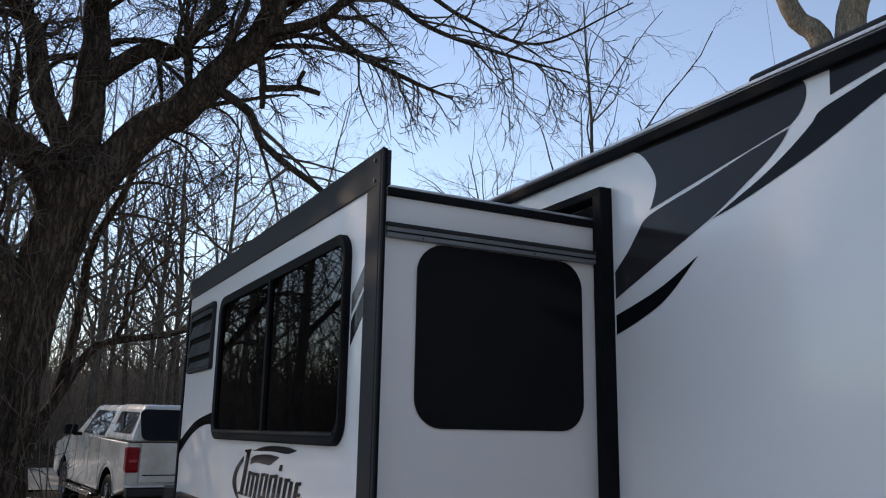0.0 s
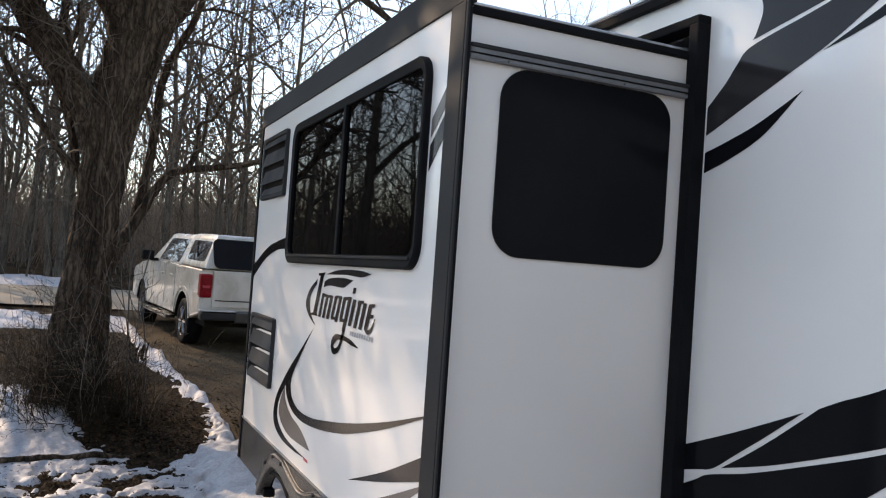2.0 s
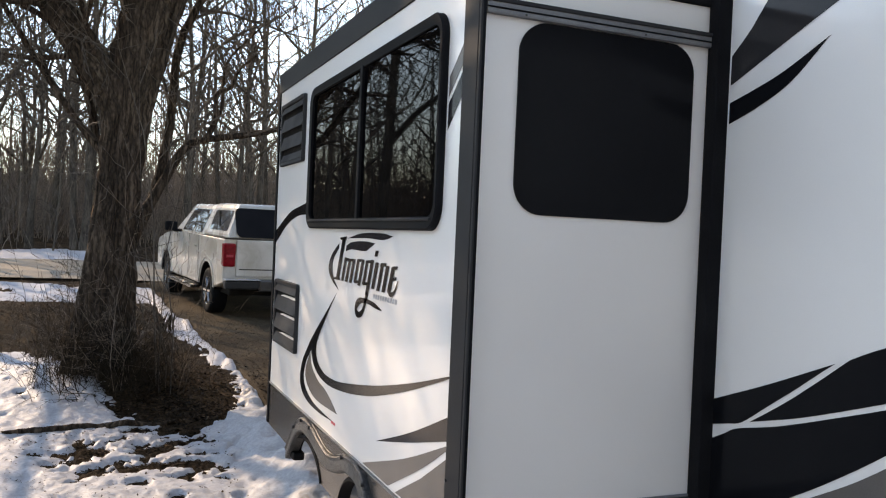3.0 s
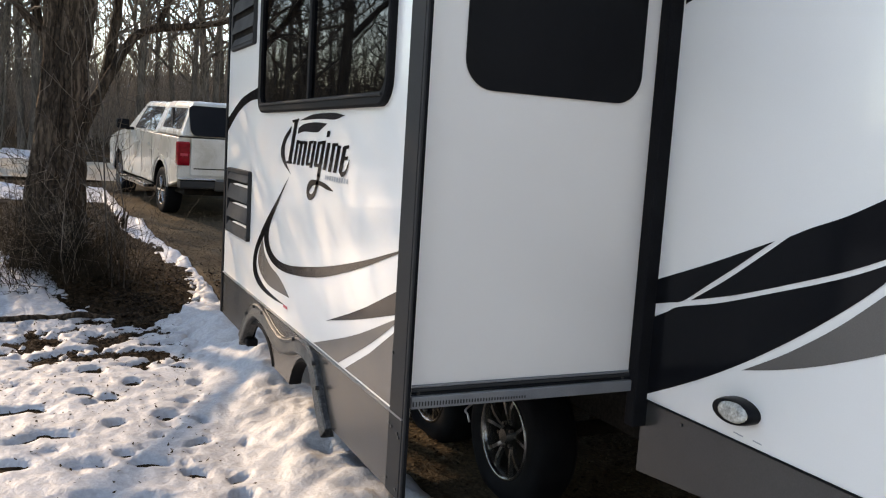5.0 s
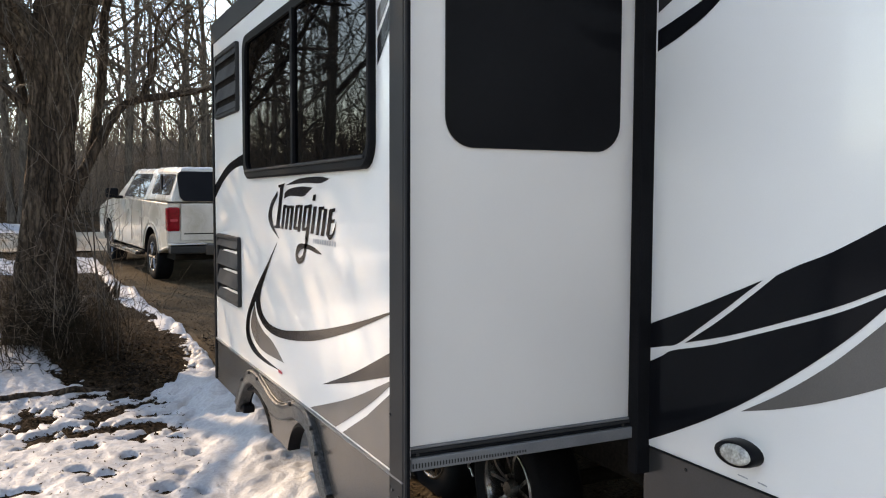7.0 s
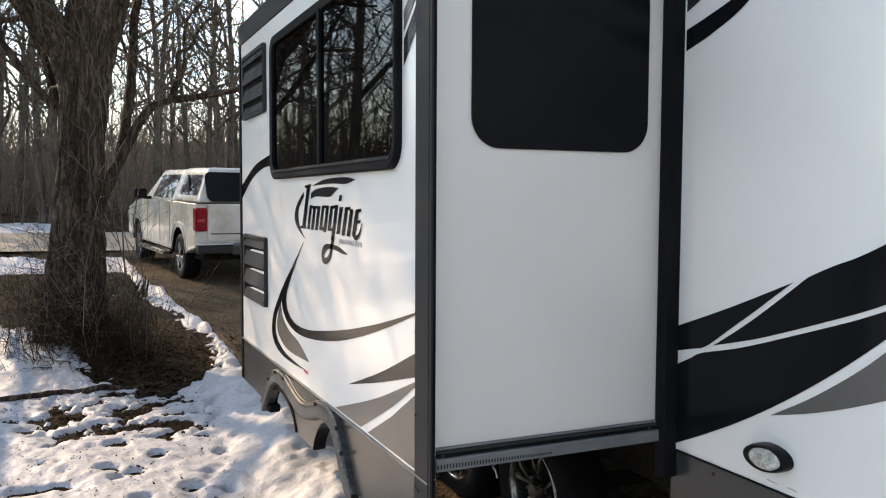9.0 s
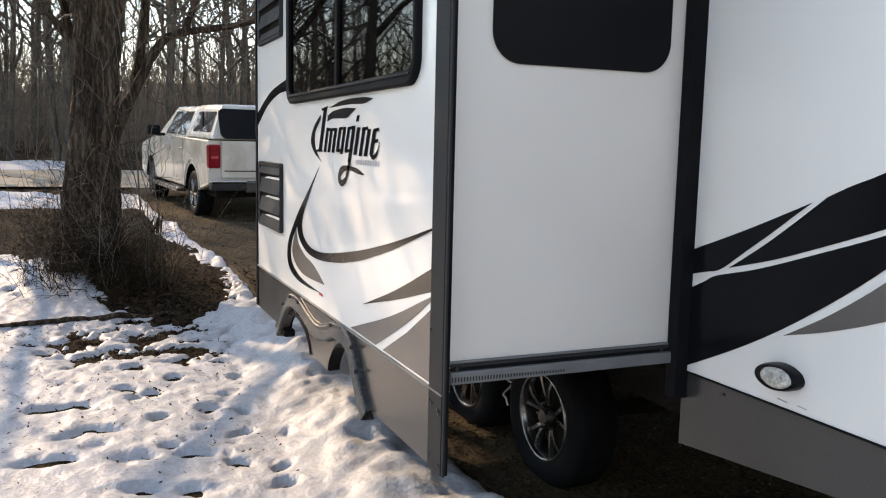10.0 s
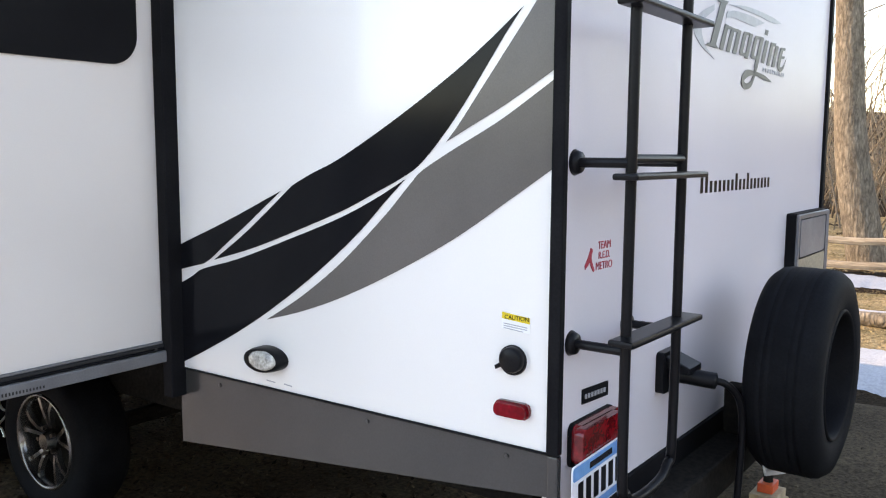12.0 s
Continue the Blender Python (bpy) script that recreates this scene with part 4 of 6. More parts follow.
def wordmark(plane, u0, u1, base, high, ink, pale, put):
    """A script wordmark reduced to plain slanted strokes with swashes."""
    w = (u1 - u0)

    def at(a, b):
        return (u0 + w * a, base + high * b)

    def stroke(a, width, lo, hi, lean=0.055):
        put("lettering", sheet(plane, [at(a, lo), at(a + width, lo), at(a + width + lean * (hi - lo) / 0.58, hi), at(a + lean * (hi - lo) / 0.58, hi)], 0.003), ink)

    stroke(0.03, 0.06, 0.02, 1.06, 0.06)
    put("lettering", sheet(plane, [at(-0.015, 0.02), at(0.125, 0.03), at(0.1, 0.09), at(0.01, 0.08)], 0.0035), ink)
    put("lettering", sheet(plane, [at(0.1, 1.0), at(0.2, 1.02), at(0.215, 1.1), at(0.09, 1.06)], 0.0035), ink)
    for a, wd, lo, hi in ((0.135, 0.042, 0.02, 0.6), (0.21, 0.042, 0.02, 0.58), (0.285, 0.045, 0.02, 0.58), (0.365, 0.04, 0.06, 0.54), (0.435, 0.042, 0.0, 0.6), (0.51, 0.04, 0.06, 0.54), (0.565, 0.045, -0.16, 0.62), (0.655, 0.045, 0.0, 0.58), (0.735, 0.042, -0.02, 0.58), (0.81, 0.044, -0.02, 0.54), (0.89, 0.045, 0.03, 0.52)):
        stroke(a, wd, lo, hi)
    for a, b, z in ((0.19, 0.26, 0.5), (0.26, 0.34, 0.5), (0.41, 0.48, 0.52), (0.555, 0.63, 0.52), (0.78, 0.86, 0.5), (0.375, 0.46, 0.03), (0.52, 0.59, 0.03), (0.94, 1.01, 0.47), (0.93, 1.0, 0.25)):
        put("lettering", sheet(plane, [at(a, z), at(b, z + 0.02), at(b + 0.008, z + 0.09), at(a + 0.008, z + 0.07)], 0.0034), ink)
    put("lettering", ribbon(plane, [at(0.9, 0.06), at(0.94, -0.03), at(0.99, 0.05), at(1.03, 0.28)], [0.02, 0.018, 0.012, 0.002], 0.0036), ink)
    put("lettering", sheet(plane, [at(0.69, 0.7), at(0.73, 0.7), at(0.745, 0.83), at(0.705, 0.83)], 0.003), ink)
    k = abs(high)
    put("swash", ribbon(plane, [at(0.6, -0.1), at(0.58, -0.26), at(0.56, -0.42), at(0.53, -0.57), at(0.47, -0.65), at(0.425, -0.58), at(0.435, -0.44), at(0.5, -0.32), at(0.63, -0.3), at(0.82, -0.4)], [0.16 * k, 0.13 * k, 0.14 * k, 0.19 * k, 0.11 * k, 0.1 * k, 0.11 * k, 0.02 * k], 0.003, 60), ink)
    put("swash", swoop(plane, [at(0.23, 1.05), at(0.46, 1.18), at(0.77, 1.2), at(0.94, 1.14)], [at(0.23, 1.05), at(0.41, 1.07), at(0.6, 1.08), at(0.8, 1.06), at(0.94, 1.14)], 0.002), pale)
    put("swash", swoop(plane, [at(0.21, 0.88), at(0.31, 0.97), at(0.51, 1.01), at(0.69, 0.98)], [at(0.2, 0.74), at(0.31, 0.8), at(0.53, 0.79), at(0.6, 0.86), at(0.69, 0.98)], 0.002), pale)
    put("swash", swoop(plane, [at(0.07, 0.92), at(-0.07, 0.63), at(-0.13, 0.28), at(-0.06, 0.0), at(0.09, -0.22)], [at(0.07, 0.8), at(-0.03, 0.53), at(-0.05, 0.28), at(-0.01, 0.03), at(0.09, -0.22)], 0.002), pale)
    for k in range(10):
        a = 0.69 + 0.034 * k
        put("lettering", sheet(plane, [at(a, -0.2), at(a + 0.018, -0.2), at(a + 0.024, -0.1), at(a + 0.006, -0.1)], 0.0025), GREY_INK)


wordmark(on_face, 1.485, 0.615, 1.615, 0.19, VINYL_BLACK, VINYL_DARK, lambda n, bm, m: so(n, bm, m))

# ---- wheels and chassis ----


def wheel(y, label):
    hub = thing("trailer_wheel", label, "wheel", "trailer wheels", at=pose(0.09, y, 0.345))
    prof = [(0.215, 0.0), (0.235, -0.012), (0.29, -0.022), (0.33, -0.01), (0.35, 0.02), (0.352, 0.1), (0.35, 0.18), (0.33, 0.21), (0.29, 0.222), (0.215, 0.2)]
    part("tyre", turned(prof, 44), RUBBER, hub, "black trailer tyre", True)
    part("rim", turned([(0.222, -0.004), (0.216, -0.014), (0.205, -0.008), (0.196, 0.012), (0.19, 0.07), (0.19, 0.17)], 44), ALLOY, hub, "bright alloy rim", True)
    part("rim_back", turned([(0.19, 0.09), (0.02, 0.085)], 30), SHELL, hub, "", True)
    for k in range(5):
        a = 2 * math.pi * k / 5 + 0.35
        for d in (-1, 1):
            line = [(0.03, 0.05, 0.12), (0.014, 0.1, 0.15), (0.006, 0.15, 0.2), (0.006, 0.2, 0.27)]
            bm = bmesh.new()
            rows = []
            for x, r, t in line:
                c, q = Vector((0, math.cos(a + d * t), math.sin(a + d * t))), Vector((0, -math.sin(a + d * t), math.cos(a + d * t)))
                rows.append([bm.verts.new(c * r + q * w + Vector((x + e, 0, 0))) for w, e in ((-0.013, 0.02), (-0.009, 0.0), (0.009, 0.0), (0.013, 0.02))])
            for r0, r1 in zip(rows, rows[1:]):
                for i in range(3):
                    bm.faces.new((r0[i], r0[i + 1], r1[i + 1], r1[i]))
            part("spoke", bm, ALLOY, hub, "forked alloy spoke")
    part("hub_cap", rod((0.03, 0, 0), (-0.008, 0, 0), 0.046, 20, None, 0.036), ALLOY, hub)
    for k in range(5):
        a = 2 * math.pi * k / 5
        part("lug_nut", rod((0.02, 0.062 * math.cos(a), 0.062 * math.sin(a)), (0.0, 0.062 * math.cos(a), 0.062 * math.sin(a)), 0.01, 6), CHROME, hub)
    return hub


def turned(profile, n):
    """A profile of (radius, depth) turned about the x axis."""
    bm = bmesh.new()
    rings = [[bm.verts.new((d, r * math.cos(2 * math.pi * k / n), r * math.sin(2 * math.pi * k / n))) for k in range(n)] for r, d in profile]
    for a, b in zip(rings, rings[1:]):
        for k in range(n):
            bm.faces.new((a[k], a[(k + 1) % n], b[(k + 1) % n], b[k]))
    return bm


first = wheel(1.07, "alloy trailer wheel with black tyre under the slide-out")
copy_thing(first, pose(0.09, 1.96, 0.345))
copy_thing(first, pose(RV_WIDE - 0.09, 1.07, 0.345, 0, 0, 180))
copy_thing(first, pose(RV_WIDE - 0.09, 1.96, 0.345, 0, 0, 180))
for x in (0.5, 2.1):
    rv("chassis_rail", box((x - 0.04, RV_BACK + 0.05, 0.6), (x + 0.04, RV_FRONT + 0.8, 0.8)), SHELL)
for y in (1.07, 1.96):
    rv("axle", rod((0.2, y, 0.34), (RV_WIDE - 0.2, y, 0.34), 0.04, 12), SHELL)
rv("hanger", rod((0.42, 1.5, 0.66), (0.42, 1.52, 0.3), 0.025, 8), SHELL)
rv("underbelly", box((0.3, -1.3, 0.56), (RV_WIDE - 0.3, 6.1, 0.72), 0.02), SHELL)
rv("breakaway_cable", pipe([(0.15, 1.62, 0.62), (0.15, 1.578, 0.41), (0.15, 1.504, 0.385), (0.15, 1.6, 0.303), (0.15, 1.57, 0.285), (0.15, 1.545, 0.251)], 0.006, 8), ALUMINIUM, None, "kinked steel cable hanging between the wheels")

# ---- rear of the trailer ----
rv("bumper", rear_quad(0.5, 0.622, 0.0, 0.12, 0.05, RV_WIDE - 0.05, 0.01), SHELL, None, "black square-tube bumper")
rv("rear_skirt", rear_quad(0.6, 0.7, -0.03, 0.012, 0.02, RV_WIDE - 0.02, 0.006), BLACK_TRIM)

ladder = thing("ladder", "black tube ladder bolted to the trailer's rear", "ladder")
RAILS = (0.058, 0.378)
line = [(RAILS[0], 3.02, -0.3), (RAILS[0], 3.04, 0.0), (RAILS[0], 2.95, 0.13), (RAILS[0], 2.7, 0.15), (RAILS[0], 1.6, 0.15), (RAILS[0], 0.88, 0.15), (RAILS[0] + 0.025, 0.79, 0.15), (RAILS[0] + 0.09, 0.757, 0.15), (RAILS[1] - 0.09, 0.757, 0.15), (RAILS[1] - 0.025, 0.79, 0.15), (RAILS[1], 0.88, 0.15), (RAILS[1], 1.6, 0.15), (RAILS[1], 2.7, 0.15), (RAILS[1], 2.95, 0.13), (RAILS[1], 3.04, 0.0), (RAILS[1], 3.02, -0.3)]
part("rail", pipe([on_rear(*p) for p in line], 0.0135, 12, 5), GLOSS_BLACK, ladder, "bent black tube rail", True)
for z in (1.19, 1.585, 1.985, 2.38, 2.76):
    bm = box((-0.005, -0.195, z - 0.008), (0.46, -0.13, z + 0.008), 0.006)
    bmesh.ops.transform(bm, matrix=REAR, verts=bm.verts)
    part("step", bm, GLOSS_BLACK, ladder, "flat ribbed black step")
for z in (1.16, 1.617, 2.5):
    for u in RAILS:
        part("standoff", rod(on_rear(u, z, 0.0), on_rear(u, z, 0.15), 0.0125, 12), GLOSS_BLACK, ladder)
        part("flange", rod(on_rear(u, z, 0.0), on_rear(u, z, 0.016), 0.033, 28, None, 0.026), GLOSS_BLACK, ladder, "", True)
    part("crossbar", rod(on_rear(RAILS[0], z + 0.01, 0.15), on_rear(RAILS[1], z + 0.01, 0.15), 0.0115, 12), GLOSS_BLACK, ladder)

tl = thing("tail_lamp", "red rectangular tail lamp on the trailer's rear", "lamp")
part("base", sheet(on_rear, rounded(0.05, 0.295, 0.83, 0.948, 0.02), 0.012, 0.012), BLACK_TRIM, tl)
part("housing", sheet(on_rear, rounded(0.052, 0.293, 0.842, 0.946, 0.02), 0.034, 0.024), RED_DEEP, tl, "dark red housing")
part("lens", sheet(on_rear, rounded(0.03, 0.262, 0.85, 0.946, 0.018), 0.056, 0.026), RED_DEEP, tl, "red lens")
plate = thing("number_plate", "blue and white number plate, tilted, below the tail lamp", "number plate")


def on_plate(u, v, o):
    a = radians(2)
    return on_rear(-0.03 + u * math.cos(a) - v * math.sin(a), 0.72 + u * math.sin(a) + v * math.cos(a), 0.06 + o)


part("plate", sheet(on_plate, rounded(0, 0.305, 0, 0.152, 0.012), 0.002, 0.003), VINYL_WHITE, plate)
part("header", sheet(on_plate, rounded(0.004, 0.301, 0.112, 0.148, 0.008), 0.003, 0.001), BLUE_INK, plate, "blue header")
part("header", sheet(on_plate, rounded(0.004, 0.301, 0.004, 0.024, 0.008), 0.003, 0.001), BLUE_INK, plate, "blue footer")
for k in range(6):
    u = 0.03 + 0.042 * k
    part("bar", sheet(on_plate, [(u, 0.034), (u + 0.026, 0.034), (u + 0.026, 0.102), (u, 0.102)], 0.0035, 0.001), BLACK_TRIM, plate, "plain dark bar")
part("bar", sheet(on_plate, [(0.09, 0.122), (0.215, 0.122), (0.215, 0.138), (0.09, 0.138)], 0.0045, 0.001), VINYL_DARK, plate)
badge = thing("dealer_badge", "small black badge with pale print on the rear wall", "badge")
part("plaque", sheet(on_rear, [(0.122, 0.984), (0.272, 0.976), (0.272, 1.016), (0.122, 1.024)], 0.004, 0.004), BLACK_TRIM, badge)
for k in range(7):
    u = 0.134 + 0.018 * k
    part("bar", sheet(on_rear, [(u, 0.996 - 0.001 * k), (u + 0.012, 0.995 - 0.001 * k), (u + 0.012, 1.008 - 0.001 * k), (u, 1.009 - 0.001 * k)], 0.005, 0.001), GREY_INK, badge)
team = thing("team_sticker", "red lettered sticker on the trailer's rear wall", "sticker")
for text, z, size in (("TEAM", 1.388, 0.03), ("R.E.D.", 1.362, 0.028), ("METRO", 1.333, 0.03)):
    words("lettering", text, size, REAR @ Matrix.Translation((0.232, -0.001, z)) @ Matrix(((1, 0, 0, 0), (0, 0, -1, 0), (0, 1, 0, 0), (0, 0, 0, 1))), RED_INK, team)
part("emblem", swoop(on_rear, [(0.12, 1.35), (0.14, 1.375), (0.152, 1.395)], [(0.124, 1.34), (0.15, 1.36), (0.165, 1.39)], 0.0015), RED_INK, team)
part("emblem", swoop(on_rear, [(0.145, 1.37), (0.155, 1.345), (0.17, 1.33)], [(0.155, 1.372), (0.165, 1.35), (0.176, 1.335)], 0.0019), RED_INK, team)

wordmark(on_rear, 0.93, 1.83, 1.99, 0.155, SCREW, GREY_INK, lambda n, bm, m: rv(n, bm, m))
for k in range(18):
    u = 0.932 + 0.0445 * k
    tall = k in (0, 1, 8, 11)
    rv("lettering", sheet(on_rear, [(u, 1.51), (u + 0.024, 1.51), (u + 0.024, 1.572 if tall else 1.55), (u, 1.572 if tall else 1.55)], 0.0015), VINYL_DARK, None, "plain dark bar of a web address")

hatch = thing("utility_hatch", "grey-framed hatch with a pale door on the rear wall", "hatch")
part("frame", sheet(on_rear, rounded(2.0, 2.575, 1.0, 1.385, 0.012, 4), 0.042, 0.042), BLACK_TRIM, hatch, "black sides of the hatch")
part("face", ring(on_rear, rounded(2.004, 2.571, 1.004, 1.381, 0.012, 4), rounded(2.05, 2.53, 1.05, 1.36, 0.012, 4), 0.04, 0.052), surface("grey_hatch_frame", (0.13, 0.13, 0.14), (0.16, 0.16, 0.17), 4, 80, (0.3, 0.4), spec=0.3, fine_amount=0.05), hatch, "grey face frame")
part("door", sheet(on_rear, rounded(2.055, 2.5, 1.19, 1.355, 0.02, 5), 0.05, 0.006), surface("smoked_hatch_door", (0.15, 0.155, 0.17), (0.22, 0.225, 0.24), 3, 80, (0.2, 0.3), spec=0.3, fine_amount=0.05), hatch, "smoky grey door")
part("lower_panel", sheet(on_rear, rounded(2.052, 2.528, 1.052, 1.18, 0.01, 4), 0.046, 0.004), surface("tan_panel", (0.36, 0.29, 0.2), (0.3, 0.24, 0.16), 4, 80, (0.4, 0.5)), hatch, "tan lower panel")

inlet = thing("power_inlet", "black power inlet with a plugged-in cord on the rear wall", "power inlet")
part("box", sheet(on_rear, rounded(0.61, 0.74, 0.9, 1.03, 0.015), 0.025, 0.025), GLOSS_BLACK, inlet)
bm = bmesh.new()
vs = [bm.verts.new(on_rear(u, v, o)) for u in (0.63, 0.735) for v, o in ((1.02, 0.02), (0.99, 0.1), (0.968, 0.1), (0.978, 0.02))]
for f in ((0, 1, 5, 4), (1, 2, 6, 5), (2, 3, 7, 6), (3, 0, 4, 7), (0, 1, 2, 3), (4, 5, 6, 7)):
    bm.faces.new([vs[i] for i in f])
bmesh.ops.bevel(bm, geom=list(bm.edges), offset=0.006, segments=2, affect="EDGES", profile=0.6)
part("lid", bm, GLOSS_BLACK, inlet, "hinged black flap")
part("plug", pipe([on_rear(0.67, 0.955, 0.02), on_rear(0.685, 0.953, 0.07), on_rear(0.7, 0.948, 0.115), on_rear(0.72, 0.942, 0.15)], 0.026, 14, 3), GLOSS_BLACK, inlet, "", True)
part("cord", pipe([on_rear(0.71, 0.945, 0.13), on_rear(0.745, 0.93, 0.175), on_rear(0.79, 0.87, 0.205), on_rear(0.81, 0.74, 0.21), on_rear(0.81, 0.4, 0.2), on_rear(0.83, 0.08, 0.19), on_rear(0.95, 0.045, 0.15), on_rear(1.3, 0.04, 0.2), on_rear(1.9, 0.04, 0.25)], 0.0115, 10), GLOSS_BLACK, inlet, "thick black cord", True)

spare = thing("spare_wheel", "spare tyre on a black steel rim behind the trailer", "spare wheel", at=Matrix.Translation(on_rear(1.14, 0.915, 0.41)) @ pose(0, 0, 0, 0, 0, 88))
part("tyre", turned([(0.214, 0.0), (0.232, -0.012), (0.285, -0.016), (0.326, -0.004), (0.345, 0.02), (0.349, 0.1), (0.345, 0.185), (0.326, 0.208), (0.285, 0.22), (0.214, 0.21)], 52), RUBBER, spare, "black tyre with ribbed tread", True)
for d in (0.04, 0.064, 0.088, 0.112, 0.136, 0.16):
    part("tread_rib", turned([(0.347, d - 0.0095), (0.3482, d - 0.0085), (0.3482, d + 0.0085), (0.347, d + 0.0095)], 52), RUBBER, spare, "", True)
part("rim", turned([(0.216, 0.004), (0.22, -0.008), (0.214, -0.014), (0.206, -0.006), (0.2, 0.02), (0.19, 0.06), (0.182, 0.085), (0.15, 0.092), (0.12, 0.075), (0.06, 0.08), (0.02, 0.07)], 48), BLACK_TRIM, spare, "black steel rim", True)
for k in range(10):
    a = 2 * math.pi * k / 10
    part("rim_hole", rod((0.075, 0.15 * math.cos(a), 0.15 * math.sin(a)), (0.088, 0.15 * math.cos(a), 0.15 * math.sin(a)), 0.016, 8), BLACK_TRIM, spare)
rv("spare_bracket", rear_quad(0.62, 0.8, 0.02, 0.21, 1.2, 1.28, 0.01), SHELL)
rv("spare_bracket", sheet(on_rear, [(0.94, 0.655), (1.19, 0.575), (1.25, 0.5), (1.0, 0.57)], 0.24, 0.006), VINYL_WHITE, None, "pale bracket under the spare tyre")

jack = thing("levelling_blocks", "orange plastic levelling block on timber under the bumper", "block")
for k, (w, m, z) in enumerate(((0.1, TIMBER, 0.02), (0.085, TIMBER, 0.064), (0.05, ORANGE, 0.108))):
    bm = box((2.04 - w, 0.03 - w * 0.7, z), (2.04 + w, 0.03 + w * 0.7, z + 0.043), 0.006)
    bmesh.ops.transform(bm, matrix=REAR, verts=bm.verts)
    part("block", bm, m, jack)
part("jack_leg", rod(on_rear(2.04, 0.151, -0.03), on_rear(2.04, 0.6, -0.03), 0.022, 12), SHELL, jack)

# ---- pick-up truck ----
truck = thing("pickup_truck", "dusty white crew-cab pick-up with a white topper", "truck", at=pose(0.81, 12.93, 0.335, 1.4, 0, 7.0))


def tk(name, bm, material, parent=None, label="", smooth=False):
    return part(name, bm, material, parent or truck, label, smooth)


def profile(pts, x0, x1, bevel=0.0):
    """A side outline in (y, z) drawn out across the truck."""
    bm = bmesh.new()
    a = [bm.verts.new((x0, y, z)) for y, z in pts]
    b = [bm.verts.new((x1, y, z)) for y, z in pts]
    fs = [bm.faces.new(a), bm.faces.new(b[::-1])]
    for i in range(len(pts)):
        j = (i + 1) % len(pts)
        bm.faces.new((a[i], b[i], b[j], a[j]))
    if bevel:
        es = [e for f in fs for e in f.edges]
        bmesh.ops.bevel(bm, geom=es, offset=bevel, segments=3, affect="EDGES", profile=0.6)
    bmesh.ops.triangulate(bm, faces=[f for f in bm.faces if len(f.verts) > 4])
    return bm


def wheel_arch(c, r, z0, n=12):
    """The edge of a wheel opening, from its rear foot to its front foot."""
    return [(c + r * math.cos(math.pi - math.pi * k / n), max(z0, 0.46 + r * math.sin(math.pi * k / n))) for k in range(n + 1)]


side = [(-1.12, 0.62)] + wheel_arch(0, 0.52, 0.5) + [(0.56, 0.48), (2.9, 0.48)] + wheel_arch(3.45, 0.52, 0.5) + [(4.02, 0.5), (4.4, 0.55), (4.46, 1.0), (4.32, 1.16), (3.6, 1.27), (2.95, 1.34), (1.0, 1.36), (-1.1, 1.37), (-1.14, 1.0)]
tk("body", profile(side, -1.0, 1.0, 0.06), TRUCK_PAINT, None, "white painted body, dusty low down")
tk("underbody", box((-0.84, -0.95, 0.4), (0.84, 4.3, 1.0), 0.03), SHELL)
tk("axle", rod((-0.9, 0.0, 0.4), (0.9, 0.0, 0.4), 0.06, 12), SHELL)
tk("exhaust", rod((0.55, -1.05, 0.42), (0.55, 0.6, 0.45), 0.035, 10), SHELL)


def hull(y0, y1, t0, t1, z0, z1, w0, w1, bevel):
    bm = bmesh.new()
    v = [bm.verts.new(p) for p in ((-w0, y0, z0), (w0, y0, z0), (w0, y1, z0), (-w0, y1, z0), (-w1, t0, z1), (w1, t0, z1), (w1, t1, z1), (-w1, t1, z1))]
    for f in ((0, 1, 2, 3), (4, 5, 6, 7), (0, 1, 5, 4), (1, 2, 6, 5), (2, 3, 7, 6), (3, 0, 4, 7)):
        bm.faces.new([v[i] for i in f])
    bmesh.ops.bevel(bm, geom=list(bm.edges), offset=bevel, segments=3, affect="EDGES", profile=0.6)
    return bm


tk("cab", hull(0.6, 3.05, 0.6, 2.3, 1.33, 1.93, 0.95, 0.69, 0.09), TRUCK_PAINT)
tk("topper", hull(-1.12, 0.62, -0.85, 0.62, 1.35, 1.955, 0.95, 0.7, 0.09), TRUCK_PAINT, None, "white fibreglass topper")
tk("seam", box((-0.985, -1.125, 1.358), (0.985, 0.6, 1.372), 0.004), BLACK_TRIM)


def glass(name, y0, y1, z0, z1, w0, w1, za, zb, shift, sign, out=0.004):
    """A pane on the sloping side of the cab or the topper."""
    def wx(z):
        return sign * (w0 + (w1 - w0) * (z - za) / (zb - za) + out)
    bm = bmesh.new()
    pts = rounded(0, 1, 0, 1, 0.08, 4)
    f = []
    for o in (0, 0.01):
        f.append([bm.verts.new((wx(z0 + (z1 - z0) * v) - sign * o, y0 + (y1 - y0) * u + shift * v, z0 + (z1 - z0) * v)) for u, v in pts])
    bm.faces.new(f[0])
    bm.faces.new(f[1][::-1])
    for i in range(len(pts)):
        j = (i + 1) % len(pts)
        bm.faces.new((f[0][i], f[1][i], f[1][j], f[0][j]))
    return tk(name, bm, GLASS_PALE)


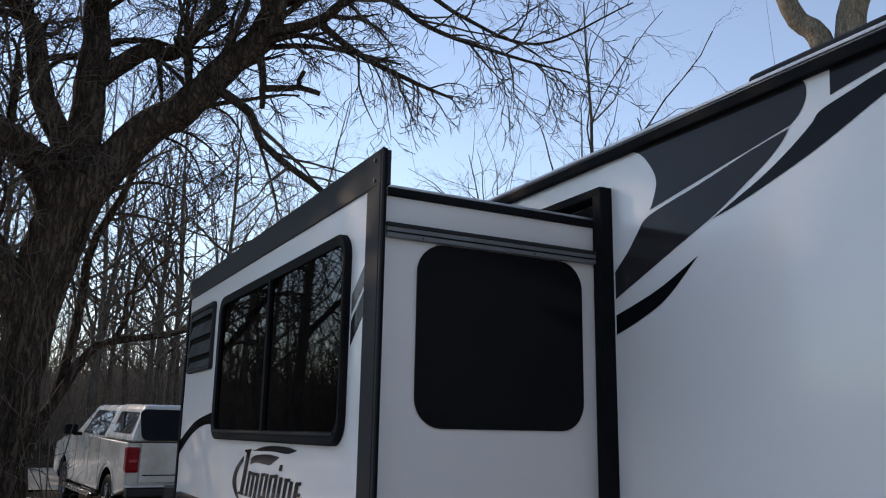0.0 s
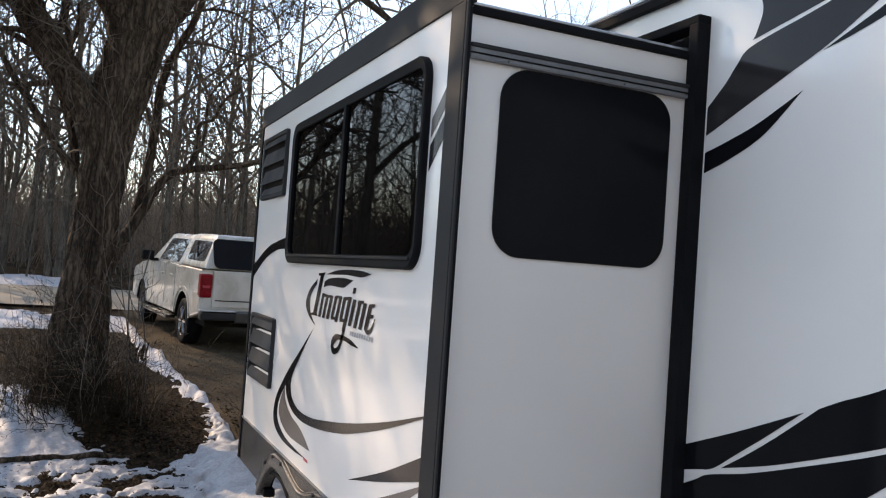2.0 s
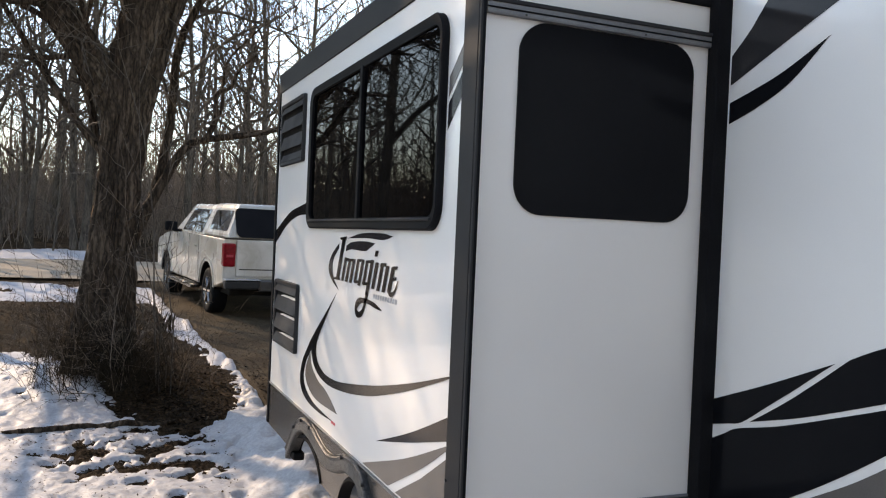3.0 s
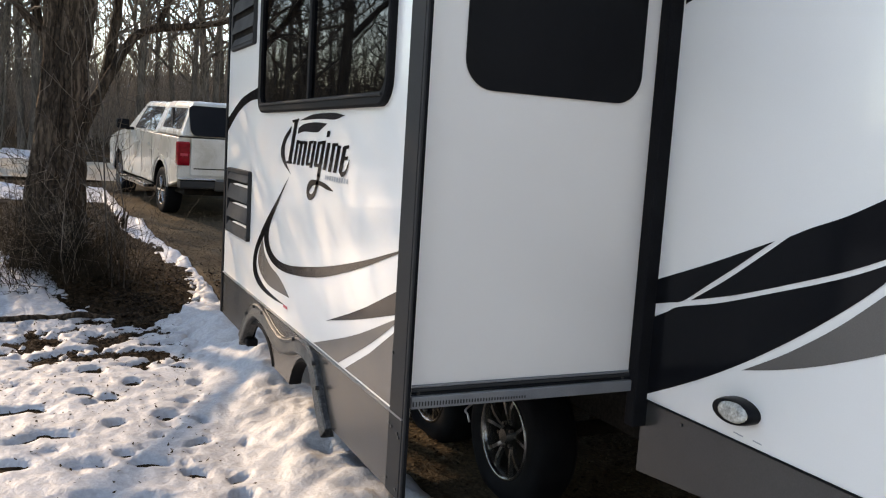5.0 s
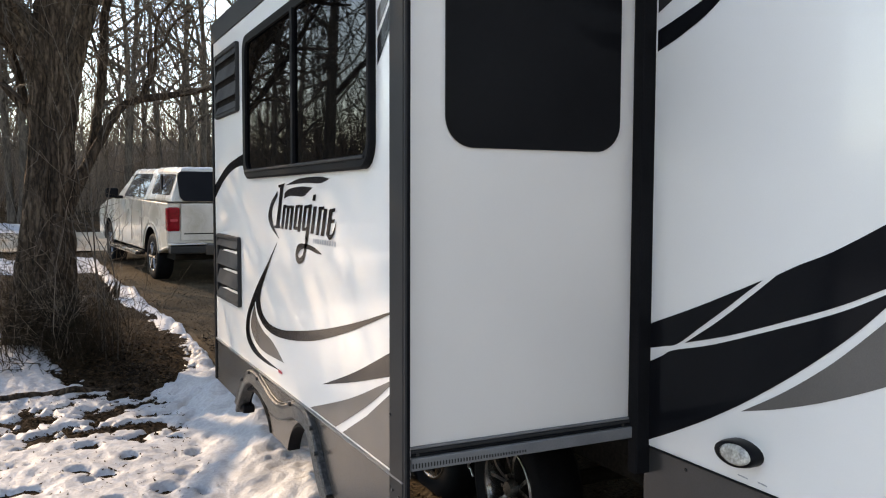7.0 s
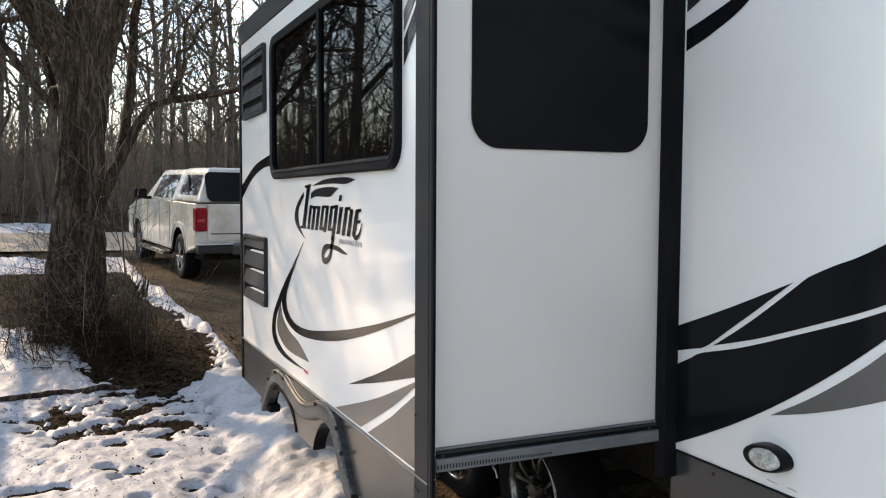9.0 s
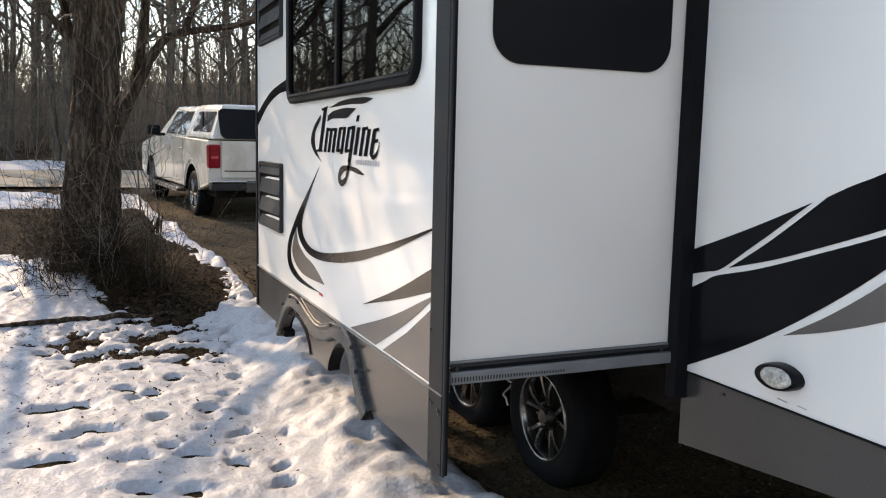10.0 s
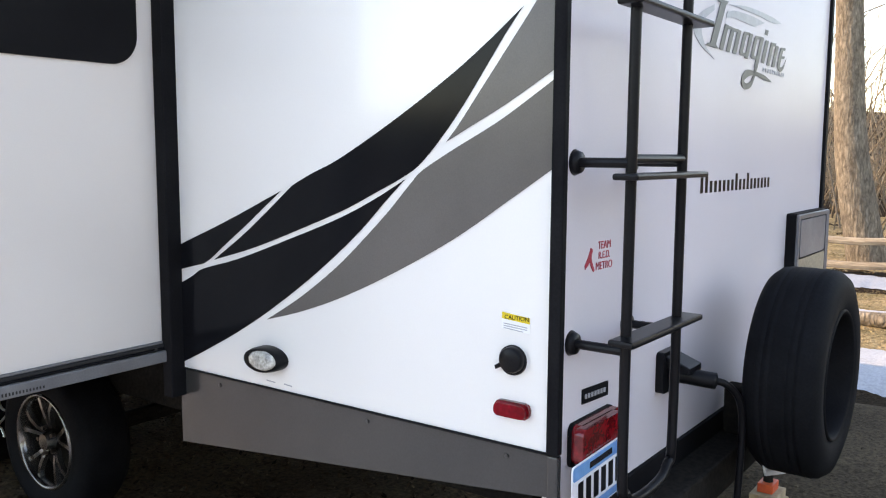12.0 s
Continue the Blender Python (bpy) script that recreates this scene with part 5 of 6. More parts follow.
for s in (-1, 1):
    glass("side_window", -0.88, 0.3, 1.48, 1.83, 0.95, 0.7, 1.35, 1.955, 0.1, s)
    glass("side_window", 0.74, 1.36, 1.4, 1.83, 0.95, 0.69, 1.33, 1.93, 0.04, s)
    glass("side_window", 1.46, 2.34, 1.4, 1.83, 0.95, 0.69, 1.33, 1.93, -0.2, s)
    tk("window_bar", box((s * 0.865 - 0.012, -0.3, 1.49), (s * 0.865 + 0.012, -0.27, 1.82)), BLACK_TRIM)
    for y in (1.4, 0.63, 2.45):
        tk("door_gap", box((s * 0.998, y, 0.6), (s * 1.003, y + 0.012, 1.35)), BLACK_TRIM)
    for c in (0.0, 3.45):
        lip = [(c + 0.55 * math.cos(math.pi * k / 16), max(0.5, 0.46 + 0.55 * math.sin(math.pi * k / 16))) for k in range(17)]
        inn = [(c + 0.518 * math.cos(math.pi * k / 16), max(0.5, 0.46 + 0.518 * math.sin(math.pi * k / 16))) for k in range(17)]
        bm = profile(lip + inn[::-1], s * 0.985, s * 1.012)
        tk("wheel_flare", bm, TRUCK_PAINT)
        low = [(c + 0.48 * math.cos(math.pi * k / 16), max(0.46, 0.46 + 0.5 * math.sin(math.pi * k / 16))) for k in range(17)]
        tk("wheel_well", profile(inn + low[::-1], s * 0.45, s * 0.982), BLACK_TRIM)
        tk("well_back", profile(inn, s * 0.4, s * 0.6), BLACK_TRIM)
    for y in (0.78, 1.55):
        tk("door_handle", box((s * 1.0 - 0.03, y, 1.13), (s * 1.0 + 0.03, y + 0.2, 1.17), 0.012), TRUCK_PAINT)
    tk("running_board", box((s * 1.03 - 0.09, 0.62, 0.38), (s * 1.03 + 0.09, 2.8, 0.44), 0.02), CHROME, None, "bright running board")
    for y in (0.8, 2.6):
        tk("bracket", box((s * 0.9 - 0.05, y, 0.4), (s * 0.9 + 0.05, y + 0.06, 0.55)), SHELL)
    m = tk("mirror", box((s * 1.13 - 0.12, 2.4, 1.36), (s * 1.13 + 0.12, 2.54, 1.55), 0.04), BLACK_TRIM, None, "large black mirror")
    tk("mirror_arm", box((s * 1.0 - 0.08, 2.44, 1.34), (s * 1.0 + 0.08, 2.5, 1.4), 0.01), BLACK_TRIM)
    lampb = tk("tail_lamp", box((s * 0.91 - 0.1, -1.165, 0.9), (s * 0.91 + 0.1, -1.0, 1.29), 0.03), RED_LENS, None, "tall red tail lamp")
    part("reverse_lens", box((s * 0.91 - 0.06, -1.17, 1.06), (s * 0.91 + 0.06, -1.16, 1.1), 0.004), RED_INK, lampb)
tk("rear_window", sheet(lambda u, v, o: Vector((u, -1.125 + (v - 1.35) * 0.44 - o, v)), rounded(-0.79, 0.79, 1.39, 1.88, 0.1, 6), 0.016, 0.03), GLASS_SOFT, None, "black rear window of the topper")
tk("tailgate", box((-0.8, -1.165, 0.74), (0.8, -1.12, 1.35), 0.02), TRUCK_PAINT, None, "white tailgate")
tk("tailgate_line", box((-0.75, -1.169, 0.85), (0.75, -1.163, 0.868)), BLACK_TRIM)
tk("tailgate_handle", box((-0.14, -1.175, 1.16), (0.14, -1.16, 1.24), 0.015), BLACK_TRIM)
for x0, x1 in ((-1.0, -0.42), (0.42, 1.0)):
    tk("bumper", box((x0, -1.3, 0.54), (x1, -1.12, 0.67), 0.03), DARK_PAINT, None, "dark rear bumper")
    tk("bumper_step", box((x0, -1.31, 0.685), (x1, -1.12, 0.705), 0.008), ALUMINIUM, None, "bright top edge of the bumper")
tk("bumper", box((-0.43, -1.29, 0.5), (0.43, -1.12, 0.7), 0.03), GREY_PAINT)
tk("number_plate", box((-0.16, -1.3, 0.53), (0.16, -1.288, 0.68)), VINYL_WHITE, None, "plain pale plate")
tk("hitch", box((-0.05, -1.42, 0.42), (0.05, -1.1, 0.5), 0.01), SHELL)
tk("windscreen", sheet(lambda u, v, o: Vector((u, 3.05 - (v - 1.33) * 1.32 + o, v)), rounded(-0.7, 0.7, 1.4, 1.82, 0.06, 4), 0.012, 0.012), GLASS)
for sx in (-1, 1):
    for y in (0.0, 3.45):
        w = tk("wheel", turned([(0.25, 0.0), (0.27, -0.01), (0.34, -0.015), (0.385, 0.0), (0.4, 0.03), (0.402, 0.13), (0.4, 0.23), (0.385, 0.26), (0.25, 0.26)], 36), RUBBER, None, "chunky black tyre", True)
        w.matrix_basis = pose(sx * 0.965, y, 0.4, 0, 0, 0 if sx < 0 else 180)
        part("rim", turned([(0.256, 0.0), (0.245, -0.008), (0.235, 0.02), (0.225, 0.1), (0.05, 0.06)], 30), ALLOY, w, "alloy rim", True)
        for k in range(6):
            a = 2 * math.pi * k / 6
            part("spoke", rod((0.02, 0.04 * math.cos(a), 0.04 * math.sin(a)), (0.01, 0.24 * math.cos(a), 0.24 * math.sin(a)), 0.035, 6, None, 0.028), ALLOY, w)

# ---- trees ----


def grow(rnd, out, start, way, length, radius, level, plan, rise=0.1):
    """A branch that wanders, thins and forks; out: one list of (verts, faces) for thick wood and one for twigs."""
    count, sides, wander = plan[level][0], plan[level][1], plan[level][2]
    p, d = Vector(start), Vector(way).normalized()
    line = [p.copy()]
    for k in range(count):
        d = (d + Vector((rnd.gauss(0, wander), rnd.gauss(0, wander), rnd.gauss(0, wander) + rise * (0.5 if level else 0.15)))).normalized()
        p = p + d * (length / count)
        line.append(p.copy())
    end = 0.3 if level else 0.22
    radii = [radius * (1 - (1 - end) * k / count) for k in range(count + 1)]
    tube(*(out[0] if radius > 0.03 else out[1]), line, radii, sides)
    branch(rnd, out, line, radii, length, level, plan, rise)


def branch(rnd, out, line, radii, length, level, plan, rise=0.1, first=0.25):
    """The side branches along a line."""
    if level + 1 >= len(plan):
        return
    kids, share = plan[level][3], plan[level][4]
    n = len(line) - 1
    for k in range(kids):
        t = first + (1 - first) * (k + rnd.random()) / kids
        i = min(n - 1, int(t * n))
        p = line[i].lerp(line[i + 1], t * n - i)
        d = (line[i + 1] - line[i]).normalized()
        s = d.orthogonal()
        s.rotate(Matrix.Rotation(rnd.uniform(0, 6.283), 3, d))
        open_ = rnd.uniform(0.4, 0.95) if level < 2 else rnd.uniform(0.3, 0.75)
        way = d * math.cos(open_) + s * math.sin(open_)
        r = min(radii[i] * 0.75, radii[0] * rnd.uniform(0.28, 0.5)) * (1 - 0.3 * t)
        if len(plan[0]) > 5:
            r = min(r, 0.038)
        grow(rnd, out, p, way, length * share * rnd.uniform(0.6, 1.25) * (1.15 - 0.6 * t), max(r, plan[0][5] if len(plan[0]) > 5 else 0.0045), level + 1, plan, rise)


FULL = [(9, 7, 0.05, 15, 0.4), (7, 4, 0.2, 5, 0.5), (5, 3, 0.24, 5, 0.5), (3, 3, 0.26, 0, 0)]
LIGHT = [(6, 4, 0.05, 11, 0.42), (3, 3, 0.13, 5, 0.5), (2, 3, 0.18, 3, 0.55), (2, 3, 0.2, 0, 0)]


def bare_tree(seed, height, radius, plan, bark, label, lean=(0, 0), first=0.3):
    rnd = random.Random(seed)
    out = (([], []), ([], []))
    tree = thing("tree", label, "tree", "bare trees of the woods")
    p, d = Vector((0, 0, -0.3)), Vector((lean[0], lean[1], 1)).normalized()
    n = plan[0][0]
    line, radii = [p.copy()], [radius * 1.35]
    for k in range(n):
        d = (d + Vector((rnd.gauss(0, 0.05), rnd.gauss(0, 0.05), 0.05))).normalized()
        p = p + d * (height / n)
        line.append(p.copy())
        radii.append(radius * (1 - 0.85 * (k + 1) / n))
    tube(*out[0], line, radii, plan[0][1])
    branch(rnd, out, line, radii, height, 0, plan, 0.12, first)
    raw("trunk", *out[0], bark, tree)
    raw("crown", *out[1], TWIG, tree, "leafless twigs")
    return tree


# the big tree beside the drive: its trunk and limbs follow these lines
rnd = random.Random(21)
oak = thing("tree", "old bare tree with forked limbs beside the drive", "tree")
wood, twigs = ([], []), ([], [])
BOUGHS = (
    (((-1.93, 6.68, 0.0), (-1.9, 6.68, 0.6), (-1.82, 6.68, 1.74), (-1.77, 6.68, 2.5), (-1.72, 6.67, 3.1), (-1.6, 6.62, 3.75), (-1.45, 6.56, 4.4)), 0.33, 0.2, 16, 0),
    (((-1.76, 6.68, 2.95), (-1.97, 6.68, 3.3), (-2.28, 6.67, 3.72), (-2.62, 6.55, 4.25), (-3.1, 6.3, 5.2), (-3.4, 6.2, 6.6)), 0.2, 0.08, 14, 12),
    # outer stretch is added out of view, kept thick to shade the slide-out's face
    (((-1.6, 6.6, 3.9), (-1.8, 6.5, 4.4), (-2.05, 6.3, 4.55), (-2.5, 6.0, 4.7), (-3.1, 5.7, 5.1), (-3.42, 5.88, 5.18), (-3.75, 6.15, 5.3), (-4.3, 6.5, 5.6)), 0.18, 0.15, 8, 16),
    (((-2.55, 6.5, 4.2), (-3.0, 6.1, 5.0), (-3.4, 5.95, 5.9), (-3.8, 5.8, 6.9), (-4.1, 5.6, 8.2)), 0.13, 0.06, 8, 16),
    (((-3.3, 6.0, 5.6), (-3.2, 5.6, 6.4), (-3.0, 5.3, 7.3), (-3.1, 5.0, 8.4)), 0.09, 0.04, 8, 14),
    (((-1.5, 6.56, 4.5), (-1.9, 6.69, 5.25), (-2.06, 6.82, 6.0), (-2.26, 6.94, 6.4), (-2.6, 7.1, 7.4), (-2.7, 7.2, 8.6)), 0.15, 0.05, 9, 20),
    (((-1.48, 6.56, 4.3), (-1.45, 6.68, 5.62), (-1.47, 6.8, 6.54), (-1.51, 6.93, 7.5), (-1.4, 7.05, 9.0), (-1.5, 7.1, 10.5)), 0.2, 0.06, 10, 20),
    (((-1.5, 6.56, 4.1), (-0.94, 6.34, 4.92), (-0.54, 6.11, 5.22), (-0.22, 5.88, 5.65), (0.12, 5.63, 6.02), (0.21, 5.43, 6.5), (0.5, 5.18, 7.2), (0.7, 5.0, 8.0)), 0.22, 0.08, 10, 15),
    (((-1.42, 6.6, 5.5), (-0.95, 6.51, 5.93), (-0.66, 6.47, 5.96), (-0.28, 6.4, 6.54), (-0.1, 6.39, 7.3)), 0.12, 0.05, 8, 9),
    (((0.08, 5.6, 5.98), (0.51, 5.13, 6.03), (0.74, 4.8, 6.19), (1.2, 4.4, 6.4), (1.8, 4.0, 6.7)), 0.07, 0.02, 7, 9),
    (((0.51, 5.13, 6.03), (0.92, 4.88, 5.64), (1.4, 4.52, 5.3), (1.64, 4.25, 5.1)), 0.045, 0.012, 6, 9),
    (((-0.28, 5.95, 5.42), (0.01, 5.7, 5.13), (0.17, 5.53, 4.73), (0.7, 5.24, 4.26), (0.87, 5.04, 4.06)), 0.06, 0.025, 7, 7),
    (((0.08, 5.7, 5.85), (0.14, 5.69, 5.5), (0.15, 5.69, 5.2)), 0.05, 0.03, 7, 0),
    (((0.14, 5.69, 5.42), (0.36, 5.62, 5.44), (0.51, 5.59, 5.47), (0.72, 5.52, 5.42)), 0.04, 0.028, 7, 0),
    (((0.5, 5.59, 5.46), (0.5, 5.58, 5.56), (0.55, 5.58, 5.66)), 0.03, 0.022, 6, 0),
    (((1.0, 4.6, 6.28), (1.34, 4.18, 5.75), (1.9, 3.63, 5.36), (2.25, 3.15, 5.08)), 0.035, 0.008, 6, 10),
    (((1.2, 4.4, 6.35), (1.6, 4.0, 5.85), (2.06, 3.4, 5.42), (2.55, 2.64, 5.61)), 0.03, 0.006, 6, 9),
    (((-1.72, 6.8, 1.7), (-1.45, 7.05, 2.12), (-1.2, 7.1, 2.6), (-1.0, 7.1, 2.78), (-0.6, 7.12, 2.87), (-0.17, 7.14, 2.98), (0.6, 7.2, 3.3)), 0.062, 0.028, 8, 6),
    (((-1.66, 6.95, 1.6), (-1.4, 7.2, 2.29), (-1.29, 7.2, 3.0), (-1.22, 7.2, 3.84), (-0.95, 7.2, 4.5), (-0.75, 7.25, 5.3)), 0.062, 0.035, 8, 9),
    (((-0.92, 7.1, 2.8), (-0.82, 7.1, 3.07), (-0.82, 7.12, 3.31), (-0.67, 7.12, 3.41), (-0.59, 7.14, 3.6), (-0.4, 7.15, 3.8)), 0.028, 0.014, 7, 7),
    (((-0.9, 7.1, 2.8), (-0.75, 7.2, 3.2), (-0.7, 7.25, 3.7), (-0.3, 7.3, 4.2)), 0.022, 0.012, 6, 5),
    (((-1.45, 6.4, 4.06), (-1.26, 6.4, 4.52), (-0.97, 6.4, 4.88), (-0.65, 6.4, 4.93), (-0.38, 6.4, 4.78), (-0.18, 6.4, 4.34)), 0.03, 0.007, 7, 12),
    (((-1.41, 6.4, 4.1), (-1.04, 6.4, 4.35), (-0.72, 6.4, 4.42), (-0.44, 6.4, 4.32), (-0.19, 6.4, 4.07)), 0.024, 0.006, 7, 10),
    (((-1.1, 6.4, 4.8), (-0.6, 6.35, 5.02), (-0.25, 6.3, 4.89), (0.0, 6.25, 4.61)), 0.022, 0.006, 6, 9),
    (((-0.9, 6.35, 4.95), (-0.51, 6.3, 5.29), (-0.1, 6.2, 5.26), (0.13, 6.15, 4.88), (0.2, 6.1, 4.5)), 0.02, 0.006, 6, 9),
    (((-1.78, 6.75, 2.3), (-2.0, 6.9, 2.62), (-2.085, 6.9, 3.0), (-2.2, 6.9, 3.35), (-2.5, 6.9, 4.0)), 0.05, 0.035, 7, 6),
    (((-1.8, 6.75, 2.4), (-2.08, 6.9, 2.69), (-2.36, 6.9, 3.06), (-2.5, 6.9, 3.28), (-2.7, 6.9, 3.58), (-3.0, 6.9, 4.1)), 0.045, 0.025, 7, 6),
)
TWIGGY = [(0, 0, 0, 0, 0), (7, 5, 0.13, 7, 0.55), (6, 3, 0.14, 5, 0.75), (5, 3, 0.15, 3, 0.9), (4, 3, 0.16, 0, 0)]
for pts, r0, r1, sides, kids in BOUGHS:
    line = catmull(pts, 6)
    n = len(line) - 1
    if sides < 14:
        line = [p + Vector((rnd.gauss(0, r1 * 0.12), rnd.gauss(0, r1 * 0.12), 0)) for p in line]
    radii = [r0 + (r1 - r0) * (k / n) ** 0.8 for k in range(n + 1)]
    if sides == 16:
        # a flared foot, a waist, and a swelling below the fork
        radii = [float(np.interp(p.z, (0.0, 0.3, 0.8, 1.5, 2.3, 3.0, 3.6, 4.4), (0.5, 0.38, 0.29, 0.225, 0.178, 0.21, 0.235, 0.25))) * (1 + 0.03 * math.sin(k * 2.1)) for k, p in enumerate(line)]
    if sides >= 14:
        # furrowed bark and burls on the stem
        fine_line = catmull([tuple(p) for p in line], 4)
        fine_r = [radii[min(n, k // 4)] + (radii[min(n, k // 4 + 1)] - radii[min(n, k // 4)]) * (k % 4) / 4 for k in range(len(fine_line))]
        s0 = len(wood[0])
        tube(*wood, fine_line, fine_r, 56)
        for k, c in enumerate(fine_line):
            for j in range(56):
                v = wood[0][s0 + k * 56 + j]
                a = 2 * math.pi * j / 56
                q = Vector((math.cos(a) * 7, math.sin(a) * 7, c.z * 1.1 + sides))
                ridge = 1 - abs(noise.noise(q * 1.5)) * 2.4
                v += (v - c).normalized() * (0.032 * ridge * min(1, r0 * 4) + 0.05 * r0 * 3 * noise.noise(q * 0.35))
    else:
        tube(*wood, line, radii, sides)
    if kids:
        if r0 > 0.09:
            plan = [(0, 0, 0, int(kids * 1.8), 0.45, 0.0055)] + TWIGGY[1:]
        else:
            plan = [(0, 0, 0, kids + 3, 0.55, 0.005), (7, 4, 0.14, 5, 0.65), (6, 3, 0.16, 3, 0.7), (5, 3, 0.16, 0, 0)]
        branch(rnd, (wood, twigs), line, radii, sum((b - a).length for a, b in zip(line, line[1:])) * 0.8, 0, plan, -0.05)
raw("trunk", *wood, BARK, oak, "rough dark furrowed bark")
raw("crown", *twigs, TWIG, oak, "leafless twigs")

# trees of the woods, copied from a few models
models = [bare_tree(100 + k, h, r, FULL, BARK_WOODS, "slender bare tree standing in the woods", (rnd.uniform(-0.1, 0.1), rnd.uniform(-0.1, 0.1)), f) for k, (h, r, f) in enumerate(((13, 0.09, 0.22), (15, 0.13, 0.28), (11, 0.065, 0.18), (16, 0.16, 0.25), (8, 0.045, 0.15)))]
rnd = random.Random(77)
SPOTS = []


def free(x, y, gap):
    if -2.0 < x < 5 and -12 < y < 20:
        return False
    if 14.5 < y < 28 or math.hypot(x + 1.8, y - 6.7) < 3.5 or math.hypot(x + 1.9, y + 2.4) < 5:
        return False
    return all((x - a) ** 2 + (y - b) ** 2 > gap * gap for a, b in SPOTS)


while len(SPOTS) < 125:
    k = len(SPOTS)
    if k < 26:
        x, y = rnd.uniform(-3.5, 9), rnd.uniform(28, 46)
    elif k < 48:
        x, y = rnd.uniform(-9, 13), rnd.uniform(44, 62)
    elif k < 62:
        x, y = rnd.uniform(8, 26), rnd.uniform(28, 55)
    elif k < 92:
        x, y = rnd.uniform(-19, -8), rnd.uniform(40, 58)
    elif k < 102:
        x, y = rnd.uniform(-8.5, -3), rnd.uniform(40, 56)
    elif k < 112:
        x, y = rnd.uniform(-40, -12), rnd.uniform(-8, 26)
    elif k < 119:
        x, y = rnd.uniform(12, 45), rnd.uniform(-14, 28)
    else:
        x, y = rnd.uniform(-30, 30), rnd.uniform(-45, -14)
    if free(x, y, 1.6):
        SPOTS.append((x, y))
SPOTS += [(12.6, 14.3), (10.6, 14.2)]
STOUT = [(-4.35, 32.5), (-2.75, 31.0), (-5.6, 35.0), (1.13, 31.0), (3.2, 32.0), (-5.2, 13.6), (-8.2, 29.5), (-9.6, 31.0), (-6.6, 28.6)]
for k, (x, y) in enumerate(SPOTS):
    src = models[k % len(models)]
    m = Matrix.Translation((x, y, soil(x, y))) @ Matrix.Rotation(rnd.uniform(0, 6.28), 4, "Z") @ Matrix.Scale(0.72 if 13 < y < 15 and x > 9 else rnd.uniform(0.88, 1.15), 4)
    if k < len(models):
        src.matrix_basis = m
    else:
        copy_thing(src, m)
for x, y in STOUT:
    copy_thing(models[3], Matrix.Translation((x, y, soil(x, y))) @ Matrix.Rotation(rnd.uniform(0, 6.28), 4, "Z") @ Matrix.Scale(rnd.uniform(0.85, 1.0), 4))


def pale_tree(line, r0, r1, label, kids=9):
    out = (([], []), ([], []))
    t = thing("tree", label, "tree")
    pts = catmull(line, 5)
    n = len(pts) - 1
    radii = [r0 + (r1 - r0) * k / n for k in range(n + 1)]
    tube(*out[0], pts, radii, 14)
    branch(rnd, out, pts, radii, 7, 0, [(0, 0, 0, kids, 0.4)] + FULL[1:], 0.1, 0.82)
    raw("trunk", *out[0], BARK_PALE, t, "pale sunlit bark")
    raw("crown", *out[1], TWIG, t, "leafless twigs")


pale_tree(((12.15, -0.57, -0.2), (12.05, -0.35, 1.0), (12.03, -0.2, 2.0), (12.0, -0.11, 3.6), (11.87, 0.03, 7.0), (11.9, 0.1, 11.0)), 0.29, 0.13, "stout tree with pale bark behind the rail fence")
pale_tree(((13.0, 7.1, 0.0), (12.7, 7.5, 4.7), (12.3, 7.8, 9.6), (11.9, 8.28, 10.8), (11.36, 8.8, 14.2)), 0.32, 0.16, "leaning tree with ridged pale bark beyond the trailer", 6)
pale_tree(((12.7, 7.5, 0.0), (12.5, 7.53, 4.7), (12.54, 7.42, 9.87), (12.77, 7.06, 11.5), (12.97, 6.8, 15.5)), 0.36, 0.23, "second stem of a tree with ridged pale bark", 6)

# far woods: too many to count
verts, faces = [], []
base = []
for k in range(5):
    r = random.Random(300 + k)
    o = ([], [])
    grow(r, (o, o), (0, 0, -0.5), (0, 0, 1), r.uniform(11, 16), 0.12, 0, LIGHT, 0.15)
    base.append((np.array([tuple(v) for v in o[0]]), o[1]))
for k in range(120):
    bv, bf = base[k % 5]
    a = rnd.uniform(0, 6.283)
    if k < 85:
        x, y = rnd.uniform(-38, 42), rnd.uniform(55, 112)
    else:
        d = rnd.uniform(45, 110)
        x, y = d * math.cos(a), d * math.sin(a)
        if 15 < y < 29 and abs(x) < 100:
            y += 18
    s = rnd.uniform(0.8, 1.25)
    c, q = math.cos(a) * s, math.sin(a) * s
    w = bv @ np.array(((c, q, 0), (-q, c, 0), (0, 0, s))) + np.array((x, y, soil(x, y)))
    n0 = len(verts)
    verts += w.tolist()
    faces += [tuple(i + n0 for i in f) for f in bf]
tagged(raw("far_woods", verts, faces, BRUSH), "dense leafless woods in the distance", "woods", "", "stuff")


def stems(name, count, spot, tall, r, material, label, seed, bend=0.25, fork=2):
    """A thicket of thin upright stems."""
    rn = random.Random(seed)
    o = ([], [])
    for _ in range(count):
        x, y = spot(rn)
        h = tall * rn.uniform(0.4, 1.2)
        p, d = Vector((x, y, soil(x, y) - 0.05)), Vector((rn.gauss(0, bend), rn.gauss(0, bend), 1)).normalized()
        grow(rn, (o, o), p, d, h, r * rn.uniform(0.6, 1.3), 0, [(5, 3, 0.16, fork + 1, 0.45, r * 0.5), (4, 3, 0.25, fork, 0.5), (3, 3, 0.3, 0, 0)], 0.03)
    return tagged(raw(name, *o, material), label, "shrub", "", "stuff")


stems("undergrowth", 600, lambda q: (q.uniform(-18, 22), q.uniform(28, 50)), 4.0, 0.014, BRUSH, "brown brush at the edge of the woods", 8)


